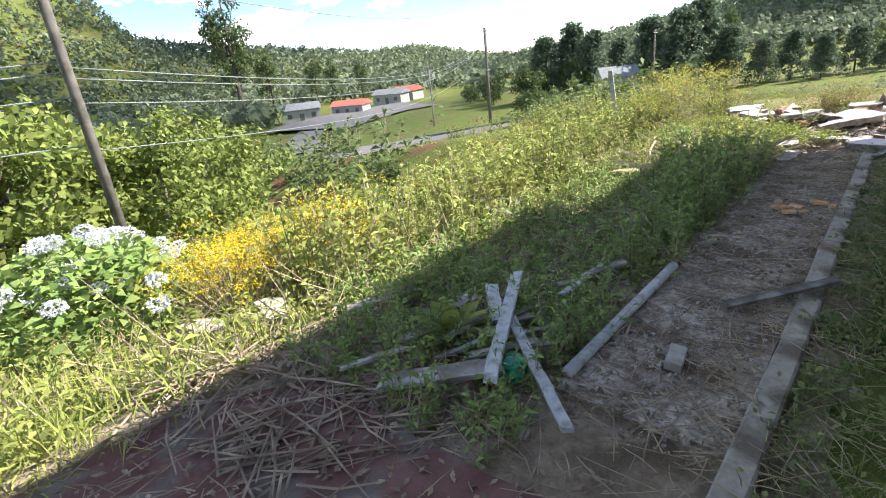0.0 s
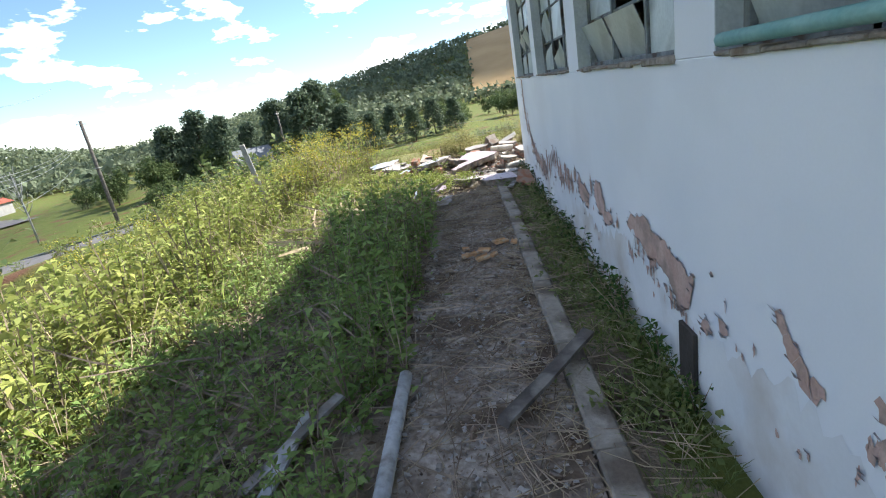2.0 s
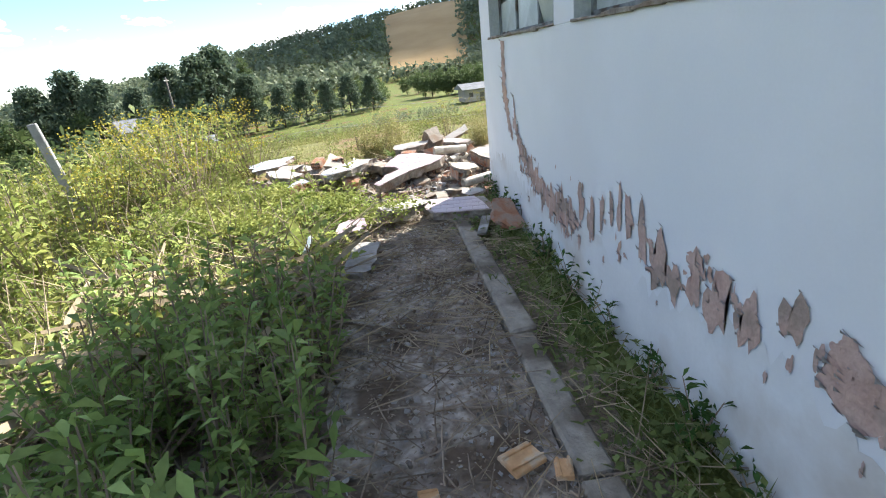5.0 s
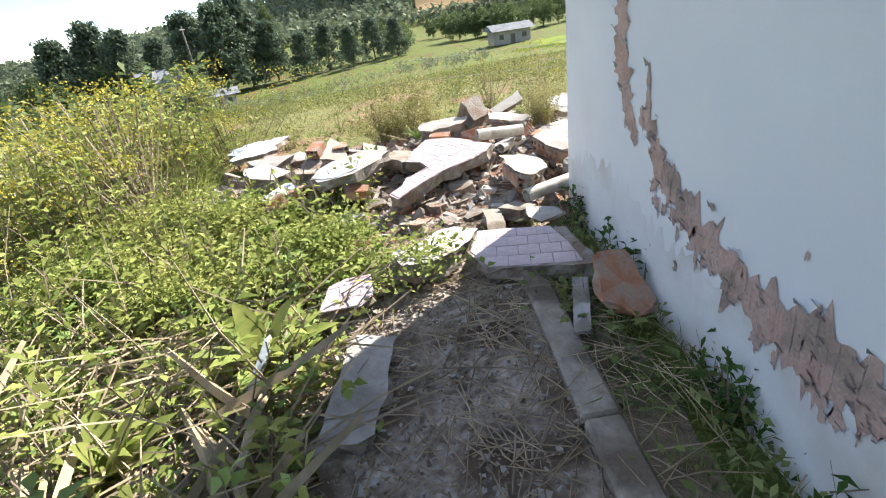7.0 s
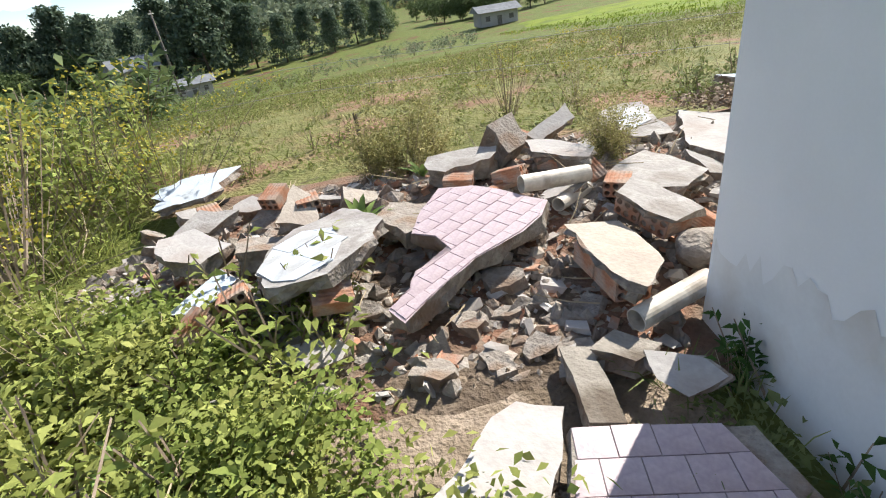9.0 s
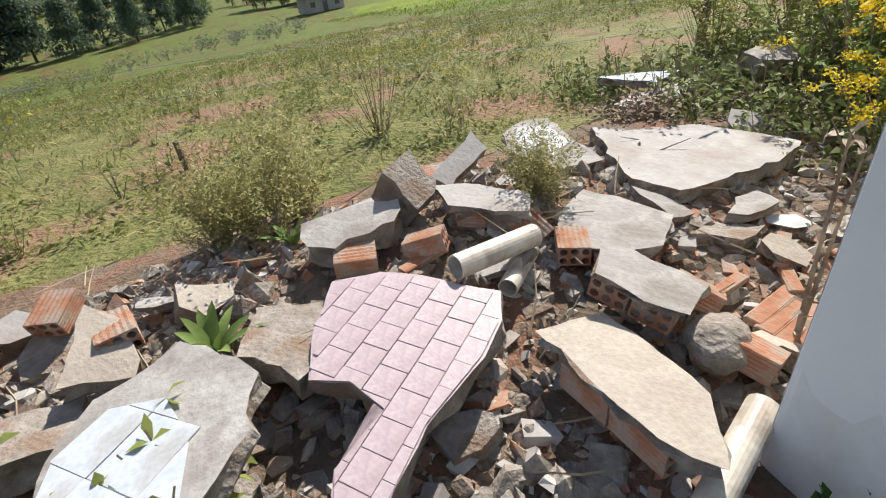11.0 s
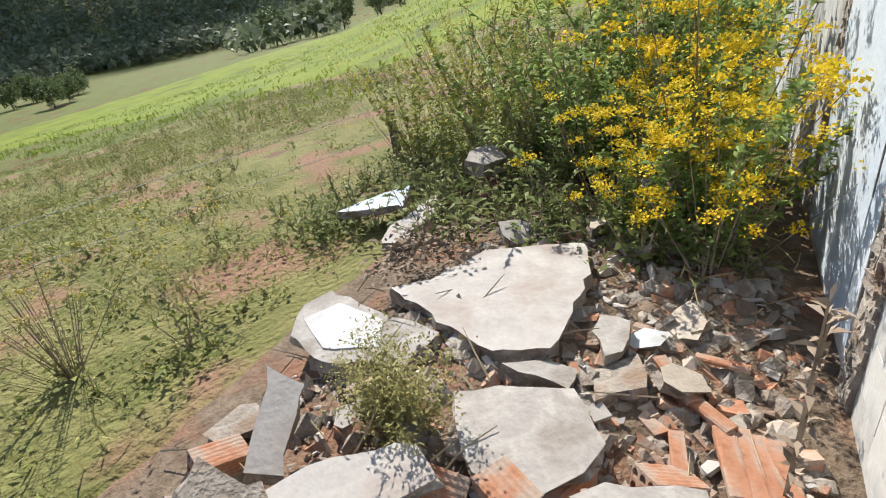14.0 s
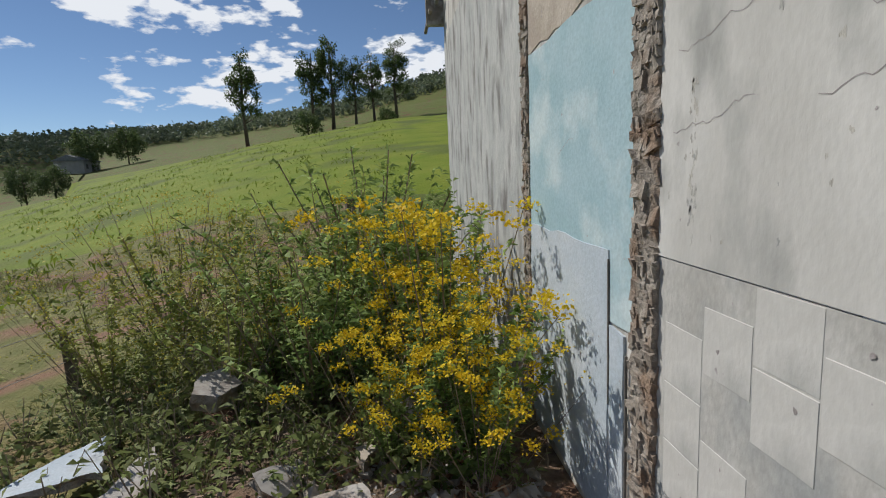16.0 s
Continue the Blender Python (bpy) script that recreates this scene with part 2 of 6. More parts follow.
SKY_EL = [6, 11, 10.0, 7.8, 4.2, 3.0, 0.9, 0.9, -0.8, -0.5, 0.9, 2.8, 5.0, 5.5, 4.4, 4.4, 5.4, 7.5, 10.5, 9, 6]
CX, CY = -0.5, 8.0


def height(x, y):
    x, y = np.asarray(x, float), np.asarray(y, float)
    dx, dy = x - CX, y - CY
    r = np.hypot(dx, dy)
    az = np.degrees(np.arctan2(dx, dy))
    tn = np.tan(np.radians(np.interp(az, AZ, NEAR_EL)))
    ts = np.tan(np.radians(np.interp(az, SKY_AZ, SKY_EL)))
    z60 = 1.4 + 60 * tn
    z200 = np.where(tn < 0, np.maximum(z60 - 2.0, -11.0), 200 * (tn * 0.6 + ts * 0.4))
    z420 = 420 * ts
    k = np.clip((r - 7) / 53, 0, 1)
    z = -0.1 + (z60 + 0.1) * k
    k = np.clip((r - 60) / 140, 0, 1)
    z = np.where(r > 60, z60 + (z200 - z60) * k * k * (3 - 2 * k), z)
    k = np.clip((r - 200) / 220, 0, 1)
    z = np.where(r > 200, z200 + (z420 - z200) * k * k * (3 - 2 * k), z)
    z = np.where(r > 420, z420 - (r - 420) * 0.03, z)
    # bank beside the yard
    b = np.clip(-3.2 - x, 0, 7)
    z = z - 0.28 * b * np.clip((14 - y) / 4, 0, 1) * np.clip((60 - r) / 40, 0, 1)
    # rubble mound
    z = z + 0.16 * np.exp(-(((x + 0.4) / 1.7) ** 2 + ((y - 10.9) / 0.75) ** 2)) + 0.12 * np.exp(-(((x - 1.2) / 1.5) ** 2 + ((y - 10.9) / 1.3) ** 2))
    z = z + np.where(r > 9, 0.05 * np.sin(x * 0.9 + 1.3 * np.sin(y * 0.5)) * np.cos(y * 0.8), 0)
    return z


def hz(x, y):
    return float(height(x, y))


# ---- mesh tools ----
def mesh(name, verts, faces, mat, smooth=False):
    d = bpy.data.meshes.new(name)
    d.from_pydata([tuple(map(float, v)) for v in verts], [], [tuple(map(int, f)) for f in faces])
    d.update()
    for m in (mat if isinstance(mat, (list, tuple)) else [mat]):
        d.materials.append(m)
    if smooth:
        d.polygons.foreach_set("use_smooth", [True] * len(d.polygons))
    return d


def quads(name, v, mat):
    """v: N x 4 x 3 corner points, one quad each."""
    n = len(v)
    d = bpy.data.meshes.new(name)
    d.vertices.add(n * 4)
    d.vertices.foreach_set("co", np.ascontiguousarray(v, dtype=np.float32).ravel())
    d.loops.add(n * 4)
    d.loops.foreach_set("vertex_index", np.arange(n * 4, dtype=np.int32))
    d.polygons.add(n)
    d.polygons.foreach_set("loop_start", np.arange(0, n * 4, 4, dtype=np.int32))
    d.update(calc_edges=True)
    d.materials.append(mat)
    return d


def bevel_box(bm, size, m, bevel=0.01, jitter=0.0):
    r = bmesh.ops.create_cube(bm, size=1.0)
    vs = r["verts"]
    for v in vs:
        v.co = Vector((v.co.x * size[0], v.co.y * size[1], v.co.z * size[2]))
        if jitter:
            v.co += Vector([random.uniform(-jitter, jitter) for _ in range(3)])
    if bevel:
        es = list({e for v in vs for e in v.link_edges})
        res = bmesh.ops.bevel(bm, geom=es, offset=bevel, segments=1, affect="EDGES")
        vs = list({v for f in res["faces"] for v in f.verts} | {v for v in vs if v.is_valid})
    bmesh.ops.transform(bm, matrix=m, verts=vs)
    return vs


def solid(name, boxes, mat, bevel=0.008, jitter=0.0):
    """One mesh object of bevelled boxes: (size, pose)."""
    bm = bmesh.new()
    for size, m in boxes:
        bevel_box(bm, size, m, min(bevel, min(size) * 0.3), jitter)
    d = bpy.data.meshes.new(name)
    bm.to_mesh(d)
    bm.free()
    d.materials.append(mat)
    return new(name, d)


def span(x0, x1, y0, y1, z0, z1):
    return ((x1 - x0, y1 - y0, z1 - z0), pose((x0 + x1) / 2, (y0 + y1) / 2, (z0 + z1) / 2))


def tube(name, pts, radius, mat, sides=8, taper=1.0):
    pts = [Vector(p) for p in pts]
    vs, fs = [], []
    for i, p in enumerate(pts):
        d = (pts[min(i + 1, len(pts) - 1)] - pts[max(i - 1, 0)]).normalized()
        u = d.cross(Vector((0.13, 0.31, 0.94))).normalized()
        w = d.cross(u)
        rr = radius * (1 + (taper - 1) * i / (len(pts) - 1))
        for k in range(sides):
            a = 2 * math.pi * k / sides
            vs.append(p + (u * math.cos(a) + w * math.sin(a)) * rr)
    for i in range(len(pts) - 1):
        for k in range(sides):
            k2 = (k + 1) % sides
            fs.append((i * sides + k, i * sides + k2, (i + 1) * sides + k2, (i + 1) * sides + k))
    fs.append(tuple(range(sides))[::-1])
    fs.append(tuple((len(pts) - 1) * sides + k for k in range(sides)))
    return mesh(name, vs, fs, mat, True)


def child(ob, parent):
    ob.parent = parent
    return ob


def norm(v):
    return v / np.maximum(np.linalg.norm(v, axis=-1, keepdims=True), 1e-9)


def leaf_quads(base, way, length, width, droop=0.0):
    """Lozenge leaves from base points along ways."""
    n = len(base)
    way = norm(way)
    side = norm(np.cross(way, rng.normal(size=(n, 3)) * 0.5 + np.array([0, 0, 1.0])))
    length, width = np.broadcast_to(length, n)[:, None], np.broadcast_to(width, n)[:, None]
    tip = base + way * length
    tip[:, 2] -= droop * length[:, 0]
    mid = base + way * length * 0.45 + np.array([0, 0, 0.06]) * length
    return np.stack([base, mid - side * width / 2, tip, mid + side * width / 2], axis=1)


def rand_dir(n, up=0.3):
    v = rng.normal(size=(n, 3))
    v[:, 2] = np.abs(v[:, 2]) * 0.6 + up
    return norm(v)


# plant templates: dict of role -> N x 4 x 3
def weed(h=0.8, leaves=46, size=0.11, lean=0.15, stems=3):
    out, st = [], []
    for s in range(stems):
        top = np.array([rng.normal() * lean, rng.normal() * lean, 1.0]) * h * rng.uniform(0.7, 1.1)
        n = leaves // stems
        t = rng.uniform(0.12, 1.0, n)[:, None]
        d = rand_dir(n, 0.15)
        out.append(leaf_quads(top * t, d, rng.uniform(0.6, 1.3, n) * size, rng.uniform(0.25, 0.4, n) * size, 0.25))
        w = np.array([0.004, 0.002, 0]) * (1 + h)
        st.append(np.array([[-w, w, top + w * 0.4, top - w * 0.4]]))
    return {"leaf": np.concatenate(out), "stem": np.concatenate(st)}


def tuft(h=0.25, blades=22, spread=0.06, width=0.008):
    b = rng.normal(size=(blades, 3)) * spread * np.array([1, 1, 0])
    d = rand_dir(blades, 0.9)
    return {"leaf": leaf_quads(b, d, rng.uniform(0.5, 1.2, blades) * h, width, 0.25)}


def broad(h=0.2, leaves=24, size=0.07, spread=0.14):
    b = rng.normal(size=(leaves, 3)) * spread * np.array([1, 1, 0]) + np.array([0, 0, 1]) * rng.uniform(0.02, h, leaves)[:, None]
    return {"leaf": leaf_quads(b, rand_dir(leaves, 0.1), rng.uniform(0.6, 1.3, leaves) * size, rng.uniform(0.4, 0.6, leaves) * size, 0.2)}


def flower_bush(h=1.0, heads=26, per=22, spread=0.4, leaves=150, head=0.05, petal=0.018):
    p = weed(h * 0.9, leaves, 0.08, 0.35, 8)
    tops = np.stack([rng.normal(size=heads) * spread, rng.normal(size=heads) * spread, rng.uniform(0.45, 1.05, heads) * h], axis=1)
    b = (tops[:, None, :] + rng.normal(size=(heads, per, 3)) * head * np.array([1, 1, 0.5])).reshape(-1, 3)
    n = len(b)
    p["flower"] = leaf_quads(b, rand_dir(n, 0.2), rng.uniform(0.7, 1.4, n) * petal, petal, 0)
    tops = tops[:22]
    root = tops * np.array([0.25, 0.25, 0.1])
    w = np.array([0.004, 0.003, 0])
    p["stem"] = np.concatenate([p["stem"], np.stack([root - w, root + w, tops + w * 0.4, tops - w * 0.4], axis=1)])
    return p


def scatter(name, templates, xs, ys, scales, mats, label, category="weeds", zoff=0.0, zs=None):
    """One joined plant cover: an object with a part for leaves, flowers and stems."""
    root = None
    zs = height(xs, ys) if zs is None else zs
    pick = rng.integers(0, len(templates), len(xs))
    ang = rng.uniform(0, 2 * math.pi, len(xs))
    for role in ("leaf", "flower", "stem"):
        parts = []
        for k, t in enumerate(templates):
            if role not in t:
                continue
            i = np.nonzero(pick == k)[0]
            if not len(i):
                continue
            q = t[role].reshape(1, -1, 3) * np.asarray(scales)[i][:, None, None]
            c, s = np.cos(ang[i])[:, None], np.sin(ang[i])[:, None]
            v = np.stack([q[..., 0] * c - q[..., 1] * s + xs[i][:, None], q[..., 0] * s + q[..., 1] * c + ys[i][:, None], q[..., 2] + zs[i][:, None] + zoff], axis=-1)
            parts.append(v.reshape(-1, 4, 3))
        if not parts:
            continue
        d = quads(name + "_" + role, np.concatenate(parts), mats[role])
        if root is None:
            root = tagged(new(name, d), label, category, kind="stuff")
        else:
            child(tagged(new({"flower": "flowers", "stem": "stems"}[role], d), kind="stuff"), root)
    return root


def area_points(n, x0, x1, y0, y1, keep=None):
    xs, ys = rng.uniform(x0, x1, n), rng.uniform(y0, y1, n)
    if keep is not None:
        k = keep(xs, ys)
        xs, ys = xs[k], ys[k]
    return xs, ys


# ---- ground ----
def build_ground():
    radii = np.concatenate([np.linspace(0, 16, 54), np.geomspace(16.6, 2600, 70)])
    na = 200
    ang = np.linspace(0, 2 * math.pi, na, endpoint=False)
    X = CX + radii[:, None] * np.sin(ang)
    Y = CY + radii[:, None] * np.cos(ang)
    Z = height(X, Y)
    vs = np.stack([X, Y, Z], axis=-1).reshape(-1, 3)
    fs = []
    for i in range(len(radii) - 1):
        for k in range(na):
            k2 = (k + 1) % na
            fs.append((i * na + k, (i + 1) * na + k, (i + 1) * na + k2, i * na + k2))
    tagged(new("ground", mesh("ground", vs, fs, M_GROUND, True)), "grassy uneven ground with bare reddish soil patches", "ground", kind="structure")


build_ground()


def sheet(name, x0, x1, y0, y1, lift, mat, label, edge=0.12, step=0.15):
    """A thin cover that follows the ground, with a ragged edge."""
    nx, ny = int((x1 - x0) / step) + 1, int((y1 - y0) / step) + 1
    vs, fs = [], []
    for j in range(ny + 1):
        for i in range(nx + 1):
            x, y = x0 + (x1 - x0) * i / nx, y0 + (y1 - y0) * j / ny
            if i in (0, nx) or j in (0, ny):
                x += random.uniform(-edge, edge)
                y += random.uniform(-edge, edge)
            border = i in (0, nx) or j in (0, ny)
            vs.append((x, y, hz(x, y) + (-0.03 if border else lift + random.uniform(0, 0.012))))
    for j in range(ny):
        for i in range(nx):
            a = j * (nx + 1) + i
            fs.append((a, a + 1, a + nx + 2, a + nx + 1))
    return tagged(new(name, mesh(name, vs, fs, mat, True)), label, "ground", kind="structure")


sheet("yard_soil", -3.6, -0.1, -2.5, 9.75, 0.02, M_YARD, "littered dry soil beside the wall")
sheet("rubble_soil", -2.7, 3.3, 9.2, 12.0, 0.04, M_RUBBLESOIL, "crumbled mortar and soil under the rubble")

sheet("near_meadow", -7.0, 15.0, 11.6, 27.0, 0.03, M_MEADOW, "worn olive meadow with bare reddish soil", 0.35, 0.35)

sheet("pasture", 14.0, 95.0, -10.0, 75.0, 0.12, M_PASTURE, "bright green grazed pasture rising up the slope", 0.8, 1.6)

# ---- house ----
WIN = [(-0.4, 1.25), (1.55, 3.2), (3.52, 5.17), (5.5, 7.15), (7.45, 9.1)]
SILL, HEAD, TOP, END = 1.37, 2.55, 3.5, 9.5
boxes = [span(0, 0.18, -4.0, END, -0.4, SILL), span(0, 0.18, -4.0, END, HEAD, TOP)]
edge = -4.0
for a, b in WIN:
    boxes.append(span(0, 0.18, edge, a, SILL, HEAD))
    edge = b
boxes.append(span(0, 0.18, edge, END, SILL, HEAD))
wall_west = tagged(solid("wall_west", boxes, M_PAINT, bevel=0.004), "white painted plaster wall, peeling near its foot", "wall", kind="structure")


def prism(name, poly, y0, y1, mat):
    n = len(poly)
    vs = [(x, y0, z) for x, z in poly] + [(x, y1, z) for x, z in poly]
    fs = [tuple(range(n))[::-1], tuple(range(n, 2 * n))] + [(i, (i + 1) % n, n + (i + 1) % n, n + i) for i in range(n)]
    d = mesh(name, vs, fs, mat)
    bm = bmesh.new()
    bm.from_mesh(d)
    bmesh.ops.recalc_face_normals(bm, faces=bm.faces)
    bm.to_mesh(d)
    bm.free()
    return new(name, d)


wall_north = tagged(prism("wall_north", [(0.182, -0.4), (7.1, -0.4), (7.1, 4.29), (0.182, TOP)], END - 0.18, END - 0.002, M_ENDWALL), "weathered former inner wall with old paint and tile marks", "wall", kind="structure")
tagged(solid("wall_east", [span(6.92, 7.1, -4, END - 0.19, -0.4, 4.3)], M_ENDWALL), "plain weathered outer wall", "wall", kind="structure")
tagged(solid("wall_south", [span(0.19, 6.9, -4, -3.82, -0.4, 3.3)], M_ENDWALL), "plain weathered outer wall", "wall", kind="structure")
tagged(solid("wall_inner", [span(1.9, 2.0, -3.8, END - 0.2, -0.1, 3.3)], M_DARK), "inner wall behind the windows, coloured dark for dimness", "wall", kind="structure")
tagged(prism("roof_end", [(0.0, TOP + 0.005), (7.3, 4.36), (7.3, 4.44), (0.0, TOP + 0.09)], 7.52, END - 0.01, M_GREYROOF), "broken off end of the grey roof sheet", "roof", kind="structure")
roof = tagged(prism("roof", [(-0.5, TOP - 0.055), (7.3, 4.36), (7.3, 4.44), (-0.5, TOP + 0.035)], -4.1, 7.5, M_GREYROOF), "thin grey fibre cement roof sheet", "roof", kind="structure")
tagged(solid("eave_boards", [((1.0, 0.05, 0.06), pose(7.3, END + 0.1, 4.1)), ((1.2, 0.05, 0.05), pose(7.5, END + 0.2, 3.96)), ((0.12, 0.3, 0.5), pose(7.15, END + 0.1, 4.05))], M_WOOD), "broken dark eave boards at the roof's end", "eave", kind="structure")


def window(k, a, b):
    w = b - a
    fr = tagged(new("window_%d" % k), "steel window with several broken dusty panes", "window", kind="structure")
    fr.location = (0.1, (a + b) / 2, SILL)
    h = HEAD - SILL
    bars = [((0.03, 0.035, h), pose(0, s * (w / 2 - 0.02), h / 2)) for s in (-1, 1)]
    bars += [((0.03, w, 0.035), pose(0, 0, z)) for z in (0.02, h - 0.02)]
    bars += [((0.03, 0.03, h), pose(0, s * w / 6, h / 2)) for s in (-1, 1)]
    rows = 4
    bars += [((0.022, w, 0.018), pose(0.004, 0, h * j / rows)) for j in range(1, rows)]
    child(solid("frame", bars, M_STEEL, 0.003), fr)
    rr = random.Random(k)
    for i in range(3):
        for j in range(rows):
            if rr.random() < (0.12 if k != 2 else 0.7):
                continue
            pw, ph = w / 3 - 0.04, h / rows - 0.025
            tilt = rr.choice((0, 0, 14, 22))
            cut = rr.uniform(0.35, 0.9) if rr.random() < 0.35 else 1.0
            vs = [(0, -pw / 2, -ph / 2), (0, pw / 2, -ph / 2), (0, pw / 2, ph / 2 * (2 * cut - 1)), (0, pw * rr.uniform(-0.3, 0.3), ph / 2 * cut), (0, -pw / 2, ph / 2)]
            n = len(vs)
            vs = vs + [(0.004, y, z) for _, y, z in vs]
            fs = [tuple(range(n)), tuple(range(n, 2 * n))[::-1]] + [(q, n + q, n + (q + 1) % n, (q + 1) % n) for q in range(n)]
            p = child(new("pane", mesh("pane", vs, fs, M_GLASS)), fr)
            p.matrix_basis = pose(-0.012 if tilt else 0.0, (i - 1) * w / 3, h * (j + 0.5) / rows, 0, -tilt, 0)
    # reveal lining and worn sill
    child(solid("reveal", [((0.11, 0.006, h), pose(-0.045, s * (w / 2 - 0.001), h / 2)) for s in (-1, 1)], M_REVEAL, 0.0), fr)
    bm = bmesh.new()
    y = -w / 2
    while y < w / 2 - 0.05:
        l = rr.uniform(0.06, 0.2)
        bevel_box(bm, (0.16, min(l, w / 2 - y), rr.uniform(0.008, 0.028)), pose(-0.035, y + l / 2, 0.004), 0.004, 0.004)
        y += l
    d = bpy.data.meshes.new("sill")
    bm.to_mesh(d)
    bm.free()
    d.materials.append(M_MORTAR)
    child(new("sill", d), fr)
    return fr


for k, (a, b) in enumerate(WIN):
    window(k + 1, a, b)
tagged(new("sill_pipe", tube("sill_pipe", [(-0.02, 1.5, SILL + 0.05), (-0.02, 2.2, SILL + 0.052), (-0.02, 3.12, SILL + 0.045)], 0.022, M_GREENPIPE)), "green painted tube lying along the window sill", "pipe")
tagged(solid("window_board", [((0.03, 1.5, 0.11), pose(0.06, 2.35, SILL + 0.24, 3, 0, 0))], M_WOOD), "grey wooden board across the broken window", "board")


def blot(rx, rz, n=26, rough=0.3, rr=random):
    """A ragged outline round 0, 0."""
    ph = [rr.uniform(0, 6.28) for _ in range(4)]
    out = []
    for i in range(n):
        a = 2 * math.pi * i / n
        k = 1 + rough * (0.5 * math.sin(2 * a + ph[0]) + 0.5 * math.sin(3 * a + ph[1]) + 0.4 * math.sin(5 * a + ph[2])) + rr.uniform(-rough, rough) * 0.5
        out.append((rx * k * math.cos(a), rz * k * math.sin(a)))
    return out


def wall_patches():
    """Peeled paint near the foot of the wall: undercoat patches and curled flakes round them."""
    rr = random.Random(4)
    vs, fs, fv, ff = [], [], [], []

    def flake(y0, z0, s):
        q = len(fv)
        tw = rr.uniform(-0.7, 0.7)
        fv.extend([(-0.0035, y0 - s * 0.7, z0), (-0.0035, y0 + s * 0.7, z0 + tw * s), (-0.004 - s * 0.6, y0 + s * 0.25, z0 + s * 0.9), (-0.004 - s * 0.5, y0 - s * 0.5, z0 + s * 0.5)])
        ff.append((q, q + 1, q + 2, q + 3))

    def fill(o):
        """A ragged outline (y, z) as a fan of thin strips round its middle line."""
        bm = bmesh.new()
        f = bm.faces.new([bm.verts.new((-0.004 - 0.00002 * (len(fs) % 97), y, max(z, -0.05))) for y, z in o])
        bmesh.ops.triangulate(bm, faces=[f])
        bm.verts.index_update()
        c = len(vs)
        vs.extend([tuple(v.co) for v in bm.verts])
        for t in bm.faces:
            ids = [c + v.index for v in t.verts]
            fs.append(tuple(ids if t.normal.x < 0 else ids[::-1]))
        bm.free()

    def patch(y, z, ry, rz, rough=0.4, k=0.3):
        n = max(14, int((ry + rz) / 0.008))
        o = [(y + a, z + b) for a, b in blot(ry, rz, n, rough, rr)]
        fill(o)
        for p in o:
            if rr.random() < k:
                flake(p[0], p[1], rr.uniform(0.006, 0.02))

    def band(line, k=0.3):
        """A torn strip along (y, z, half width)."""
        pts = []
        for (y0, z0, w0), (y1, z1, w1) in zip(line, line[1:]):
            n = max(2, int(math.hypot(y1 - y0, z1 - z0) / 0.018))
            for i in range(n):
                f = i / n
                pts.append((y0 + (y1 - y0) * f, z0 + (z1 - z0) * f, w0 + (w1 - w0) * f, math.atan2(z1 - z0, y1 - y0)))
        up, dn = [], []
        for i, (y, z, w, a) in enumerate(pts):
            for side, dst, q in ((1, up, 2), (-1, dn, 7)):
                ww = side * max(0.006, w * (1 + 0.7 * noise.noise((i * 0.33, q, side)) + rr.uniform(-0.3, 0.3) + (rr.uniform(0.3, 1.0) if rr.random() < 0.16 else 0)))
                dst.append((y - math.sin(a) * ww, z + math.cos(a) * ww))
        for i in range(len(up) - 1):
            c, dx = len(vs), -0.003 - 0.0004 * (i % 4)
            vs.extend([(dx, *up[i]), (dx, *up[i + 1]), (dx, *dn[i + 1]), (dx, *dn[i])])
            fs.append((c, c + 1, c + 2, c + 3))
        for p in up + dn:
            if rr.random() < k:
                flake(p[0], p[1], rr.uniform(0.008, 0.03))

    band([(8.66, 1.34, 0.05), (8.68, 1.0, 0.06), (8.60, 0.75, 0.045), (8.47, 0.60, 0.02)])
    band([(8.40, 0.95, 0.008), (8.38, 0.72, 0.03), (8.25, 0.57, 0.05), (8.05, 0.48, 0.07), (7.85, 0.40, 0.07), (7.62, 0.35, 0.075), (7.4, 0.36, 0.09), (7.22, 0.36, 0.07), (7.1, 0.34, 0.02)])
    def torn(poly):
        """A peeled area with a ragged outline."""
        o = []
        for (y0, z0), (y1, z1) in zip(poly, poly[1:] + poly[:1]):
            n = max(2, int(math.hypot(y1 - y0, z1 - z0) / 0.014))
            for i in range(n):
                f = i / n
                a, b = y0 + (y1 - y0) * f, z0 + (z1 - z0) * f
                o.append((a + 0.03 * noise.noise((a * 17, b * 17, 1)) + rr.uniform(-0.005, 0.005), b + 0.035 * noise.noise((a * 17, b * 17, 6)) + rr.uniform(-0.006, 0.006)))
        fill(o)
        for p in o:
            if rr.random() < 0.5:
                flake(p[0], p[1], rr.uniform(0.006, 0.026))

    torn([(4.25, 0.50), (4.2, 0.56), (4.02, 0.62), (3.9, 0.63), (3.83, 0.57), (3.76, 0.59), (3.64, 0.57), (3.54, 0.54), (3.44, 0.52), (3.37, 0.53), (3.39, 0.46), (3.43, 0.37), (3.54, 0.29), (3.6, 0.38), (3.68, 0.43), (3.8, 0.44), (3.9, 0.42), (3.98, 0.46), (4.1, 0.48)])
    torn([(4.97, 0.52), (4.95, 0.62), (4.86, 0.66), (4.77, 0.6), (4.72, 0.54), (4.70, 0.47), (4.62, 0.49), (4.54, 0.46), (4.6, 0.40), (4.72, 0.39), (4.78, 0.42), (4.86, 0.40), (4.92, 0.45)])
    torn([(5.46, 0.60), (5.36, 0.55), (5.2, 0.54), (5.15, 0.48), (5.2, 0.37), (5.3, 0.42), (5.44, 0.38), (5.5, 0.46)])
    torn([(3.33, 0.35), (3.25, 0.39), (3.2, 0.36), (3.27, 0.31)])
